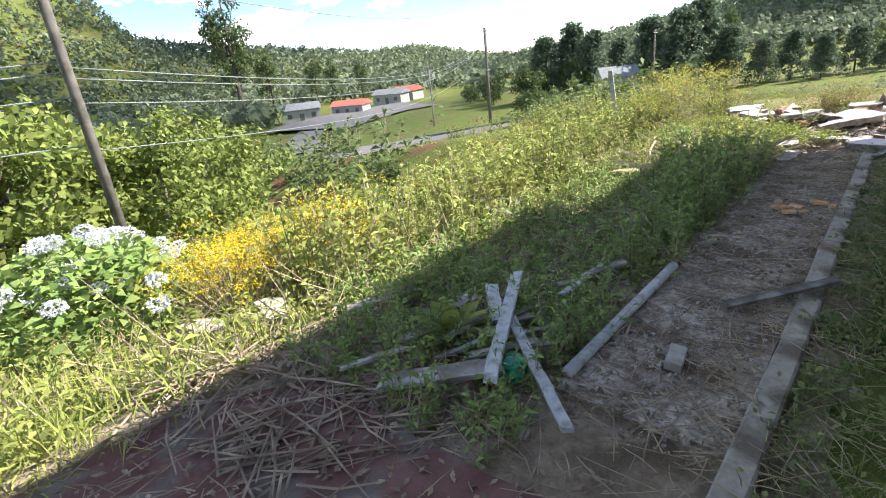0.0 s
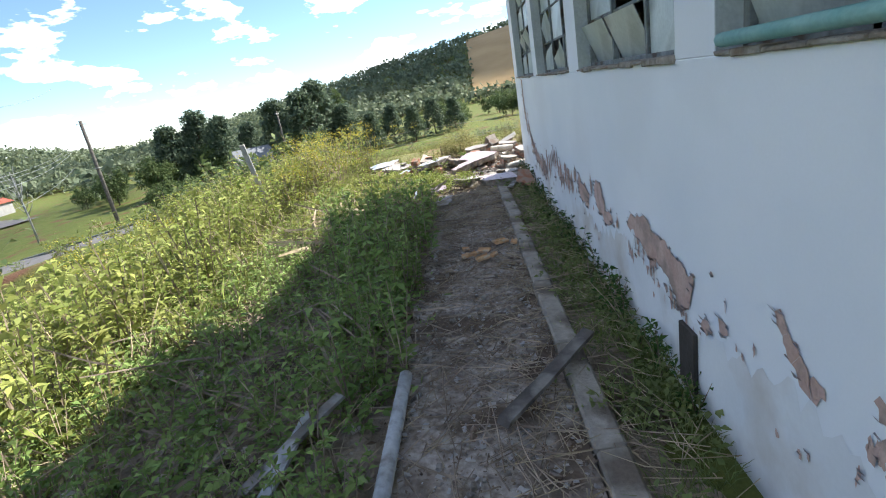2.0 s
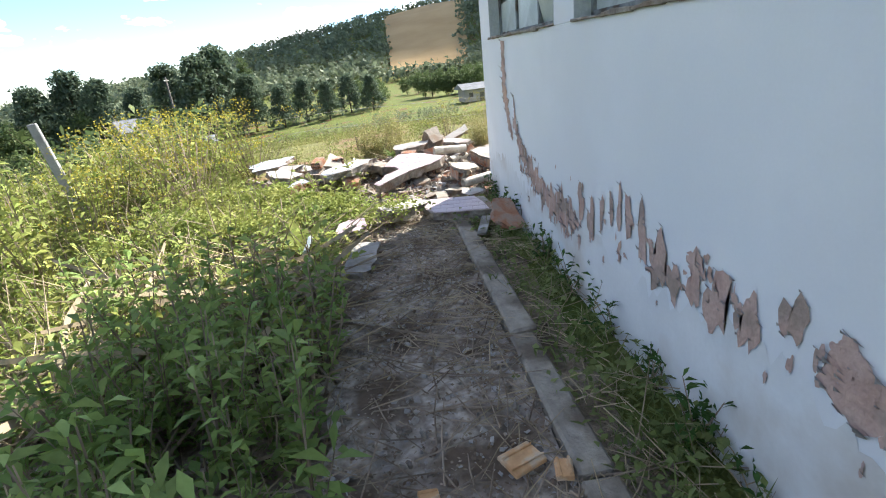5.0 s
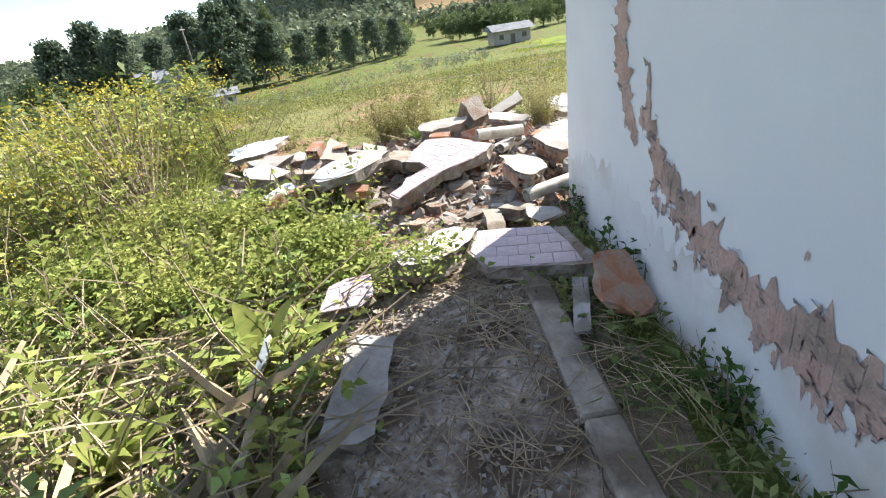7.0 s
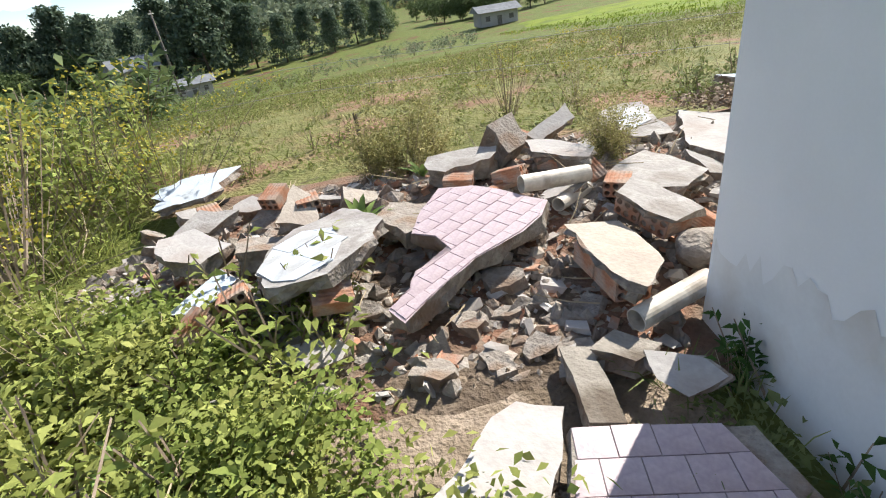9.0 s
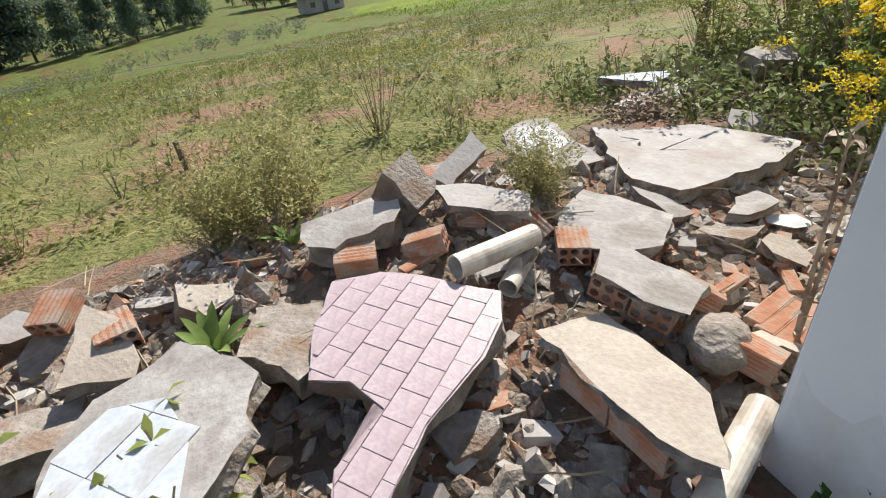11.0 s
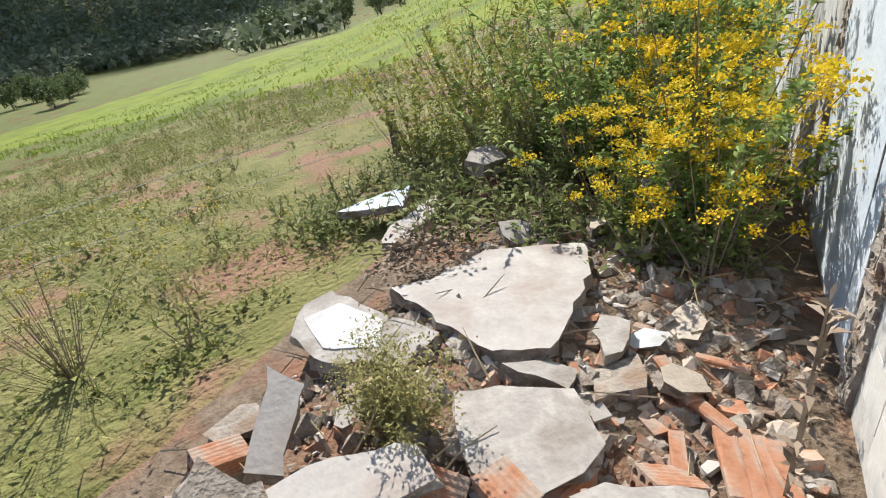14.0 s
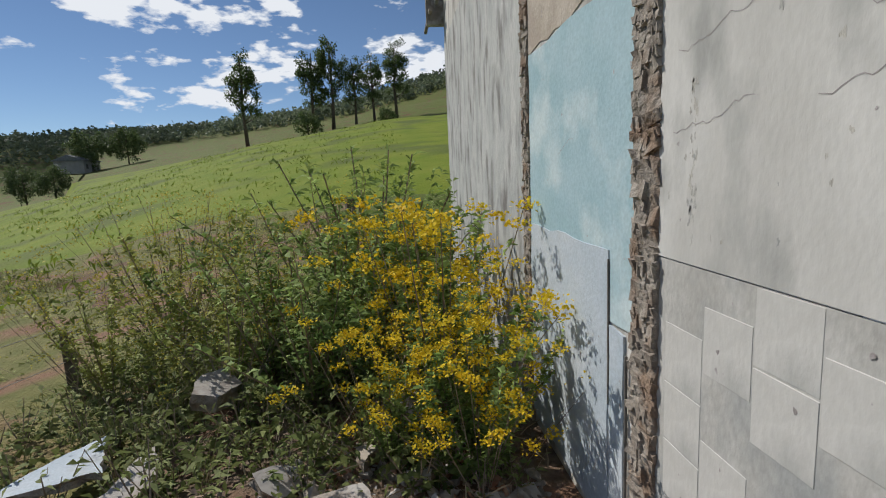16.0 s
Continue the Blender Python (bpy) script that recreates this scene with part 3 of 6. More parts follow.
    torn([(3.18, 0.45), (3.12, 0.44), (3.10, 0.40), (3.16, 0.39)])
    band([(2.82, 0.64, 0.012), (2.74, 0.54, 0.035), (2.66, 0.48, 0.03), (2.58, 0.50, 0.01)])
    band([(2.44, 0.60, 0.015), (2.34, 0.54, 0.03), (2.24, 0.48, 0.035), (2.12, 0.44, 0.02)])
    for y, z, ry, rz in ((5.06, 0.58, 0.03, 0.06), (4.44, 0.46, 0.02, 0.04), (5.6, 0.56, 0.04, 0.08)):
        patch(y, z, ry, rz)
    y = 5.75
    while y < 7.1:
        patch(y, 0.46 + 0.05 * math.sin(y * 5) + rr.uniform(-0.05, 0.06), rr.uniform(0.02, 0.06), rr.uniform(0.05, 0.12))
        y += rr.uniform(0.08, 0.16)
    for _ in range(150):
        q = rr.choice(((8.5, 0.7), (8.2, 0.5), (7.9, 0.4), (7.5, 0.33), (7.2, 0.3), (4.2, 0.42), (3.9, 0.42), (3.6, 0.4), (2.4, 0.45), (6.5, 0.45), (6.0, 0.5), (5.4, 0.5)))
        patch(q[0] + rr.uniform(-0.2, 0.12), q[1] + rr.uniform(-0.1, 0.06), rr.uniform(0.004, 0.022), rr.uniform(0.01, 0.045), 0.5, 0.12)
    for _ in range(60):
        patch(rr.uniform(2.0, 8.4), rr.uniform(0.2, 0.6), rr.uniform(0.003, 0.012), rr.uniform(0.008, 0.03), 0.4, 0.06)
    child(new("peeled_patches", mesh("peeled_patches", vs, fs, M_PEEL)), wall_west)
    child(new("paint_flakes", mesh("paint_flakes", fv, ff, M_FLAKE)), wall_west)
    # stained strip along the foot
    sv, sf = [], []
    n = 420
    for i in range(n + 1):
        y = -3.9 + (END + 3.88) * i / n
        sv += [(-0.0015, y, -0.3), (-0.0015, y, 0.30 + 0.06 * math.sin(i * 0.13) + rr.uniform(0, 0.10))]
    for i in range(n):
        sf.append((2 * i, 2 * i + 1, 2 * i + 3, 2 * i + 2))
    child(new("stained_foot", mesh("stained_foot", sv, sf, M_STAIN)), wall_west)
    # flat plate in place of an open hole, its darkness painted on
    tagged(solid("vent_hole_plate", [((0.02, 0.15, 0.30), pose(-0.012, 3.43, 0.12))], M_PIT, 0.003), "flat plate coloured dark as the shaded hole in the wall's foot", "board")


wall_patches()


def end_wall():
    def plate(name, x0, x1, z0, z1, proud, mat, jit=0.0, seg=0.12):
        o = []
        def run(p, q):
            n = max(1, int(math.dist(p, q) / seg))
            for i in range(n):
                o.append((p[0] + (q[0] - p[0]) * i / n + random.uniform(-jit, jit), p[1] + (q[1] - p[1]) * i / n + random.uniform(-jit, jit)))
        run((x0, z0), (x1, z0)), run((x1, z0), (x1, z1)), run((x1, z1), (x0, z1)), run((x0, z1), (x0, z0))
        return child(prism(name, o, END - 0.05, END + proud, mat), wall_north)

    # the long wall's end face and the part kept white
    plate("white_coat", 0.004, 0.9, 1.335, 3.25, 0.006, M_GHOST)
    plate("lower_coat", 0.004, 0.9, -0.3, 1.33, 0.002, M_LOWER)
    plate("blue_coat", 1.07, 2.44, 1.0, 2.3, 0.006, M_BLUE, 0.012)
    plate("white_blue_coat", 1.28, 2.44, 0.05, 1.3, 0.011, M_BLUEWHITE, 0.01)
    plate("white_blue_coat", 1.14, 1.27, 0.1, 0.98, 0.009, M_BLUEWHITE, 0.008)
    plate("top_coat", 1.07, 2.44, 2.32, 3.4, 0.003, M_PLASTER, 0.02)
    plate("streaked_coat", 2.62, 7.08, -0.3, 3.55, 0.006, M_STREAK, 0.015)
    # broken bond columns of an earlier cross wall
    for xa, xb, depth in ((0.9, 1.06, 0.028), (2.46, 2.6, 0.02)):
        bm = bmesh.new()
        z = -0.2
        while z < 3.3:
            h = random.uniform(0.015, 0.05)
            x = xa
            while x < xb - 0.01:
                w = random.uniform(0.02, 0.06)
                bevel_box(bm, (min(w, xb - x) + 0.012, depth * random.uniform(0.8, 1.7), h + 0.012), pose((x + min(x + w, xb)) / 2, END, z + h / 2, random.uniform(-14, 14), random.uniform(-14, 14), random.uniform(-14, 14)), 0.0, 0.008)
                x += w
            z += h
        d = bpy.data.meshes.new("broken_bond")
        bm.to_mesh(d)
        bm.free()
        d.materials.append(M_MORTAR)
        child(new("broken_bond", d), wall_north)
    # tile beds
    tw, th = 0.2, 0.2
    shared = solid("tile_bed", [((tw - 0.004, 0.008, th - 0.004), pose(0, 0, 0))], M_GHOST, 0.002)
    first = True
    for c in range(4):
        for r in range(7):
            zc = 1.33 - th * (r + 0.5) - (0.1 if c % 2 else 0)
            if zc < 0.1 or random.random() < 0.3:
                continue
            ob = shared if first else new("tile_bed", shared.data)
            first = False
            ob.matrix_basis = pose(0.85 - tw * (c + 0.5), END - 0.0009 + random.uniform(0, 0.0006), zc)
            child(ob, wall_north)
    # nail holes, chips and cracks
    vs, fs = [], []
    rr = random.Random(9)
    for _ in range(70):
        x, z = rr.uniform(0.03, 2.4), rr.uniform(0.5, 2.6)
        if 0.88 < x < 1.08:
            continue
        s = rr.choice((0.002, 0.003, 0.004, 0.006))
        c = len(vs)
        o = blot(s, s * 1.4, 8, 0.4, rr)
        vs += [(x + a, END + (0.0122 if x > 1.1 and z < 1.33 else 0.0042 if z < 1.33 else 0.0068), z + b) for a, b in o]
        fs.append(tuple(range(c, c + 8))[::-1])
    for x0, z0, ln, wa in ((0.8, 1.95, 40, 0.02), (0.82, 1.72, 22, 0.01), (0.35, 1.96, 16, -0.035), (0.3, 1.75, 18, 0.012), (1.9, 1.7, 14, 0.01)):
        x, z = x0, z0
        for i in range(ln):
            x2, z2 = x - 0.016, z + rr.uniform(-0.01, 0.01) + wa * 0.2
            c = len(vs)
            vs += [(x, END + 0.0068, z - 0.0012), (x2, END + 0.0068, z2 - 0.0012), (x2, END + 0.0068, z2 + 0.0012), (x, END + 0.0068, z + 0.0012)]
            fs.append((c, c + 1, c + 2, c + 3))
            x, z = x2, z2
            if x < 0.02:
                break
    child(new("chips_and_cracks", mesh("chips_and_cracks", vs, fs, M_FLAKE)), wall_north)
    # run-down stains below holes and along old joints
    sv, sf = [], []
    for k in range(62):
        x, z = (rr.gauss(0.715, 0.012), rr.uniform(1.38, 1.86)) if k < 45 else (rr.uniform(0.08, 0.84), rr.uniform(1.4, 2.4))
        c = len(sv)
        rx = rr.uniform(0.002, 0.007) if k < 70 else rr.uniform(0.01, 0.035)
        o = blot(rx, rx * rr.uniform(1.0, 2.6), 22, 0.5, rr)
        x = min(max(x, 0.06), 0.84)
        lift = 0.0063 + 0.0001 * (k % 4)
        sv += [(x + a, END + lift, z + b) for a, b in o]
        sf.append(tuple(range(c, c + 22))[::-1])
    child(new("stains", mesh("stains", sv, sf, M_GRIME)), wall_north)
    # groove rows where old tiles met the paint
    for x in (1.275, 1.115):
        child(solid("joint", [((0.012, 0.01, 0.62), pose(x, END + 0.008, 0.95 if x > 1.2 else 0.6))], M_DARK, 0.002), wall_north)


end_wall()

# ---- walkway, kerb, red floor ----
def walkway():
    nx, ny = 8, 90
    vs, fs = [], []
    for j in range(ny + 1):
        y = 2.0 + 6.9 * j / ny
        for i in range(nx + 1):
            x = -1.36 + 0.83 * i / nx
            if i == 0:
                x += random.uniform(-0.04, 0.05)
            z = -0.035 + 0.018 * noise.noise((x * 3, y * 2, 0)) + 0.01 * noise.noise((x * 9, y * 9, 3))
            vs.append((x, y, z))
    m = len(vs)
    vs += [(x, y, -0.25) for x, y, z in vs]
    w = nx + 1
    for j in range(ny):
        for i in range(nx):
            a = j * w + i
            fs.append((a, a + 1, a + w + 1, a + w))
        a, b = j * w, j * w + nx
        fs.append((a, a + w, a + w + m, a + m))
        fs.append((b, b + m, b + w + m, b + w))
    a = 0
    fs.append(tuple([i for i in range(w)] + [i + m for i in range(nx, -1, -1)]))
    tagged(new("walkway", mesh("walkway", vs, fs, M_WALK)), "cracked concrete walkway strewn with plaster crumbs and twigs", "walkway", kind="structure")


walkway()
kerb = tagged(new("kerb"), "narrow grey concrete kerb beside the walkway", "kerb", kind="structure")
y = 1.3
while y < 8.55:
    l = random.uniform(0.8, 1.1)
    l = min(l, 8.6 - y)
    k = child(solid("kerb_block", [((0.13, l - 0.012, 0.22), pose(0, 0, 0))], M_KERB, 0.012, 0.006), kerb)
    k.matrix_basis = pose(-0.46 + 0.004 * math.sin(y * 3), y + l / 2, -0.095 + random.uniform(-0.008, 0.008), 0, random.uniform(-2, 2), random.uniform(-0.5, 0.5))
    y += l


def red_floor():
    o = [(-0.6, 1.6), (-1.0, 1.35), (-1.3, 1.3), (-1.75, 1.28), (-2.1, 1.3), (-2.55, 1.32), (-3.0, 0.75), (-3.05, 0.2), (-3.1, -2.3), (-0.1, -2.3), (-0.1, 1.2)]
    n = len(o)
    vs = [(x, y, -0.03) for x, y in o] + [(x, y, -0.3) for x, y in o]
    fs = [tuple(range(n))[::-1]] + [(i, n + i, n + (i + 1) % n, (i + 1) % n) for i in range(n)]
    d = mesh("terrace_floor", vs, fs, M_RED)
    bm = bmesh.new()
    bm.from_mesh(d)
    bmesh.ops.recalc_face_normals(bm, faces=bm.faces)
    bm.to_mesh(d)
    bm.free()
    tagged(new("terrace_floor", d), "worn dark red screed floor with twigs and leaves", "floor", kind="structure")


red_floor()


# ---- rubble ----
def chunk_mesh(name, poly, thick, mat, side=None, rough=0.02, bumps=0.0):
    """A broken slab: ragged outline, top at z 0, uneven sides."""
    pts = []
    n = len(poly)
    for i in range(n):
        p, q = Vector(poly[i]), Vector(poly[(i + 1) % n])
        k = max(1, int((q - p).length / 0.06))
        for j in range(k):
            r = p.lerp(q, j / k)
            pts.append(r + Vector((noise.noise((r.x * 9, r.y * 9, 5)), noise.noise((r.x * 9, r.y * 9, 8)))) * rough * 1.6 + Vector((random.uniform(-rough, rough), random.uniform(-rough, rough))) * 0.35)
    m = len(pts)
    c = sum(pts, Vector((0, 0))) / m
    vs = [(c.x, c.y, 0)] + [(c.x + (p.x - c.x) * 0.6, c.y + (p.y - c.y) * 0.6, random.uniform(-bumps, bumps)) for p in pts] + [(p.x, p.y, random.uniform(-bumps, 0)) for p in pts]
    for f in (0.5, 1.0):
        for p in pts:
            out = (p - c).normalized() * random.uniform(-0.035, 0.02)
            vs.append((p.x + out.x, p.y + out.y, -thick * f + random.uniform(-0.012, 0.012)))
    fs, mi = [], []
    for i in range(m):
        j = (i + 1) % m
        fs.append((0, 1 + i, 1 + j)); mi.append(0)
        fs.append((1 + i, 1 + m + i, 1 + m + j, 1 + j)); mi.append(0)
        for k in (1, 2):
            a = 1 + k * m
            fs.append((a + i, a + m + i, a + m + j, a + j)); mi.append(1)
    fs.append(tuple(1 + 3 * m + i for i in range(m))[::-1]); mi.append(1)
    d = mesh(name, vs, fs, [mat, side or mat])
    d.polygons.foreach_set("material_index", mi)
    return d


def slab(name, poly, z, thick, mat, label, side=None, tilt=(0, 0), rough=0.02, category="rubble slab"):
    """poly in plan; the slab turns about its middle by tilt degrees."""
    cx, cy = sum(p[0] for p in poly) / len(poly), sum(p[1] for p in poly) / len(poly)
    ob = new(name, chunk_mesh(name, [(x - cx, y - cy) for x, y in poly], thick, mat, side or M_MORTAR, rough))
    ob.matrix_basis = pose(cx, cy, z, tilt[0], tilt[1], 0)
    return tagged(ob, label, category)


def inside(p, poly):
    x, y = p
    r = False
    for (x0, y0), (x1, y1) in zip(poly, poly[1:] + poly[:1]):
        if (y0 > y) != (y1 > y) and x < (x1 - x0) * (y - y0) / (y1 - y0) + x0:
            r = not r
    return r


def clipped(poly, x0, x1, y0, y1):
    """The part of a polygon that lies in a rectangle."""
    for axis, lim, sign in ((0, x0, 1), (0, x1, -1), (1, y0, 1), (1, y1, -1)):
        out = []
        for p, q in zip(poly, poly[1:] + poly[:1]):
            dp, dq = sign * (p[axis] - lim), sign * (q[axis] - lim)
            if dp >= 0:
                out.append(p)
            if dp * dq < 0:
                k = dp / (dp - dq)
                out.append((p[0] + (q[0] - p[0]) * k, p[1] + (q[1] - p[1]) * k))
        poly = out
        if len(poly) < 3:
            return []
    return poly


def tiles_on(ob, poly, ang, size, mat, inset=0.97, half=False, gaps=0.0, within=None):
    """Thin tiles laid over a slab and broken off along its outline."""
    cx, cy = sum(p[0] for p in poly) / len(poly), sum(p[1] for p in poly) / len(poly)
    c, s = math.cos(radians(ang)), math.sin(radians(ang))
    loc = [((x - cx) * inset, (y - cy) * inset) for x, y in (within or poly)]
    loc = [(x * c + y * s, -x * s + y * c) for x, y in loc]
    full = None
    for i in range(-9, 10):
        for j in range(-9, 10):
            u, v = i * size[0] + (size[0] / 2 if half and j % 2 else 0), j * size[1]
            o = clipped(loc, u - size[0] / 2 + 0.001, u + size[0] / 2 - 0.001, v - size[1] / 2 + 0.001, v + size[1] / 2 - 0.001)
            area = abs(sum(p[0] * q[1] - q[0] * p[1] for p, q in zip(o, o[1:] + o[:1]))) / 2 if o else 0
            if area < 0.0004 or random.random() < gaps:
                continue
            if area > size[0] * size[1] * 0.93:
                if full is None:
                    t = solid("tile", [((size[0] - 0.0025, size[1] - 0.0025, 0.006), pose(0, 0, 0))], mat, 0.0012)
                    full = t.data
                else:
                    t = new("tile", full)
            else:
                n = len(o)
                vs = [(x - u, y - v, z) for z in (0.003, -0.003) for x, y in o]
                fs = [tuple(range(n)), tuple(range(n, 2 * n))[::-1]] + [(k, n + k, n + (k + 1) % n, (k + 1) % n) for k in range(n)]
                t = new("tile", mesh("tile", vs, fs, mat))
            child(t, ob)
            t.matrix_basis = pose(u * c - v * s, u * s + v * c, 0.002 + random.uniform(-0.001, 0.001), random.uniform(-0.4, 0.4), random.uniform(-0.4, 0.4), ang)


def hollow_mesh(L=0.19, W=0.14, H=0.09, cols=3, rows=2):
    """A clay block with round holes through its length."""
    vs, fs = [], []
    n = 8
    cw, ch = W / cols, H / rows
    for i in range(cols):
        for j in range(rows):
            mx, mz = (i + 0.5) * cw - W / 2, (j + 0.5) * ch - H / 2
            c = len(vs)
            for y in (-L / 2, L / 2):
                for k in range(n):
                    a = 2 * math.pi * k / n
                    ca, sa = math.cos(a), math.sin(a)
                    m = max(abs(ca), abs(sa))
                    vs.append((mx + cw / 2 * ca / m, y, mz + ch / 2 * sa / m))
                for k in range(n):
                    a = 2 * math.pi * k / n
                    vs.append((mx + cw * 0.37 * math.cos(a), y, mz + ch * 0.37 * math.sin(a)))
            for k in range(n):
                q = (k + 1) % n
                fs.append((c + k, c + q, c + n + q, c + n + k))
                fs.append((c + 2 * n + k, c + 3 * n + k, c + 3 * n + q, c + 2 * n + q))
                fs.append((c + n + k, c + n + q, c + 3 * n + q, c + 3 * n + k))
    # ribbed outer faces
    for side in (0, 1, 2, 3):
        wide = W if side % 2 == 0 else H
        off = H / 2 if side % 2 == 0 else W / 2
        a = side * math.pi / 2
        prof = []
        for k in range(13):
            f = k / 12
            prof.append((-wide / 2 + wide * f, off + (0.0025 if k % 2 and 0 < k < 12 else 0.0)))
        c = len(vs)
        for y in (-L / 2, L / 2):
            for p, o in prof:
                vs.append((p * math.cos(a) + o * math.sin(a), y, -p * math.sin(a) + o * math.cos(a)))
        for k in range(12):
            fs.append((c + k, c + k + 1, c + 14 + k, c + 13 + k))
    return mesh("hollow_brick", vs, fs, M_CLAY)


BRICK = hollow_mesh()


def masonry(poly, z, grad, mat, label, ang, off=(0.01, 0.03), coat=0.03, rough=0.012):
    """A fallen piece of wall: a plaster coat over hollow bricks."""
    ob = slab("plastered_brick_block", poly, z, coat, mat, label, side=M_MORTAR, tilt=(math.degrees(math.atan(grad[1])), -math.degrees(math.atan(grad[0]))), rough=rough, category="brick block")
    cx, cy = sum(p[0] for p in poly) / len(poly), sum(p[1] for p in poly) / len(poly)
    loc = [(x - cx, y - cy) for x, y in poly]
    core = child(new("mortar_bed", chunk_mesh("mortar_bed", [(x * 0.8, y * 0.8) for x, y in loc], 0.085, M_MORTAR, M_MORTAR, 0.01)), ob)
    core.location = (0, 0, -coat - 0.002)
    c, s = math.cos(radians(ang)), math.sin(radians(ang))
    for i in range(-4, 5):
        for j in range(-4, 5):
            u, v = i * 0.15 + off[0], j * 0.2 + off[1]
            x, y = u * c - v * s, u * s + v * c
            ends = [(x + p * 0.04 * c - q * 0.055 * s, y + p * 0.04 * s + q * 0.055 * c) for p in (-1, 1) for q in (-1, 1)]
            if all(inside(e, loc) for e in ends):
                b = child(new("brick", BRICK), ob)
                b.matrix_basis = pose(x, y, -coat - 0.046, random.uniform(-1.5, 1.5), 0, ang + random.uniform(-2, 2))
    return ob


# pale pink tiled panels
P = [(-0.88, 10.6), (-0.7, 10.56), (-0.58, 10.46), (-0.38, 10.24), (-0.44, 10.12), (-0.56, 10.02), (-0.8, 9.89), (-0.98, 9.73), (-1.13, 9.58), (-1.19, 9.67), (-1.1, 9.76), (-1.07, 9.88), (-0.89, 9.99), (-0.95, 10.13), (-1.06, 10.2), (-0.99, 10.42)]
pk = slab("tiled_panel", P, 0.187, 0.09, M_PINKTILE, "fallen wall panel with pale pink tiles", tilt=(5.7, -2.9), rough=0.006)
tiles_on(pk, P, 38, (0.1, 0.1), M_PINKTILE, half=True)
P = [(-0.67, 9.02), (-0.2, 8.92), (-0.17, 8.66), (-0.15, 8.47), (-0.48, 8.53), (-0.69, 8.57), (-0.76, 8.77)]
pk = slab("tiled_panel", P, 0.066, 0.07, M_MORTAR, "grey lilac tiled panel lying on the walkway's end", rough=0.01)
tiles_on(pk, P, -9, (0.11, 0.11), M_PINKTILE, half=True, within=[(-0.67, 9.03), (-0.27, 8.95), (-0.23, 8.72), (-0.22, 8.5), (-0.48, 8.53), (-0.68, 8.58), (-0.75, 8.78)])
P = [(-1.5, 8.40), (-1.47, 8.6), (-1.39, 8.65), (-1.26, 8.66), (-1.24, 8.5), (-1.3, 8.42)]
pk = slab("tiled_panel", P, 0.07, 0.05, M_PINKTILE, "small pale pink tiled fragment among weeds", tilt=(7, 0), rough=0.008)
tiles_on(pk, P, 8, (0.1, 0.1), M_PINKTILE)
slab("concrete_slab", [(-0.89, 9.11), (-0.8, 9.18), (-0.66, 9.13), (-0.73, 8.93), (-0.8, 8.81), (-0.95, 8.62), (-1.09, 8.59), (-1.17, 8.74), (-1.01, 8.92)], 0.09, 0.10, M_DUST, "stained white plaster slab tilted beside the tiled panel", tilt=(-5, 8), rough=0.015)
slab("concrete_slab", [(-1.40, 7.60), (-1.2, 7.66), (-1.14, 8.2), (-1.34, 8.25)], 0.02, 0.06, M_CONC, "flat grey concrete flake on the walkway's edge")
# white tiled piece
P = [(-1.76, 9.97), (-1.74, 10.28), (-1.64, 10.4), (-1.43, 10.5), (-1.3, 10.42), (-1.18, 10.16), (-1.22, 9.98), (-1.35, 9.84), (-1.4, 9.77), (-1.53, 9.74), (-1.66, 9.8)]
pk = slab("tiled_panel", P, 0.265, 0.07, M_CONC, "broken wall piece with pale blue white tiles", tilt=(-3, -8), rough=0.02)
tiles_on(pk, P, 42, (0.2, 0.2), M_WHITETILE, within=[(-1.75, 9.97), (-1.73, 10.22), (-1.6, 10.33), (-1.43, 10.26), (-1.36, 10.05), (-1.38, 9.86), (-1.53, 9.77), (-1.64, 9.82)])
# plastered brick blocks
masonry([(-0.345, 10.06), (-0.1, 10.06), (-0.085, 9.83), (-0.1, 9.61), (-0.27, 9.41), (-0.345, 9.56)], 0.185, (-0.1, -0.075), M_PLASTER, "cream plastered block of orange hollow bricks", 4, off=(-0.06, 0.08))
masonry([(0.03, 10.23), (0.12, 10.17), (0.24, 9.93), (0.06, 9.84), (-0.03, 9.94), (-0.08, 10.12)], 0.245, (-0.1, 0.15), M_CONC, "grey plastered block showing round brick holes", 115, off=(0.075, -0.02))
masonry([(-0.29, 11.04), (-0.11, 10.91), (0.04, 10.70), (-0.04, 10.58), (-0.16, 10.66), (-0.29, 10.83)], 0.29, (0.05, 0.05), M_DUST, "grey plastered block of hollow bricks", 50)
masonry([(0.32, 10.74), (0.42, 10.59), (0.50, 10.34), (0.31, 10.2), (0.18, 10.22), (0.07, 10.34), (0.05, 10.54)], 0.205, (0.0, 0.03), M_CONC, "flat broken slab of grey plaster on bricks", 65, rough=0.02)
slab("concrete_slab", [(0.86, 11.34), (1.01, 11.19), (1.37, 11.06), (1.49, 10.84), (1.60, 10.58), (1.28, 10.48), (0.94, 10.47), (0.68, 10.47), (0.57, 10.7), (0.73, 11.04)], 0.21, 0.08, M_DUST, "large pale broken slab lying flat on the rubble", side=M_MORTAR, tilt=(1.5, 1.5), rough=0.02)
P = [(0.57, 11.67), (0.74, 11.62), (0.66, 11.27), (0.64, 10.96), (0.41, 10.99), (0.30, 11.32), (0.39, 11.57)]
pk = slab("tiled_panel", P, 0.23, 0.06, M_CONC, "broken wall piece with bright white tile", tilt=(3, -3))
tiles_on(pk, P, 12, (0.3, 0.3), M_WHITETILE, within=[(0.5, 11.6), (0.66, 11.5), (0.62, 11.22), (0.46, 11.14), (0.36, 11.36)])
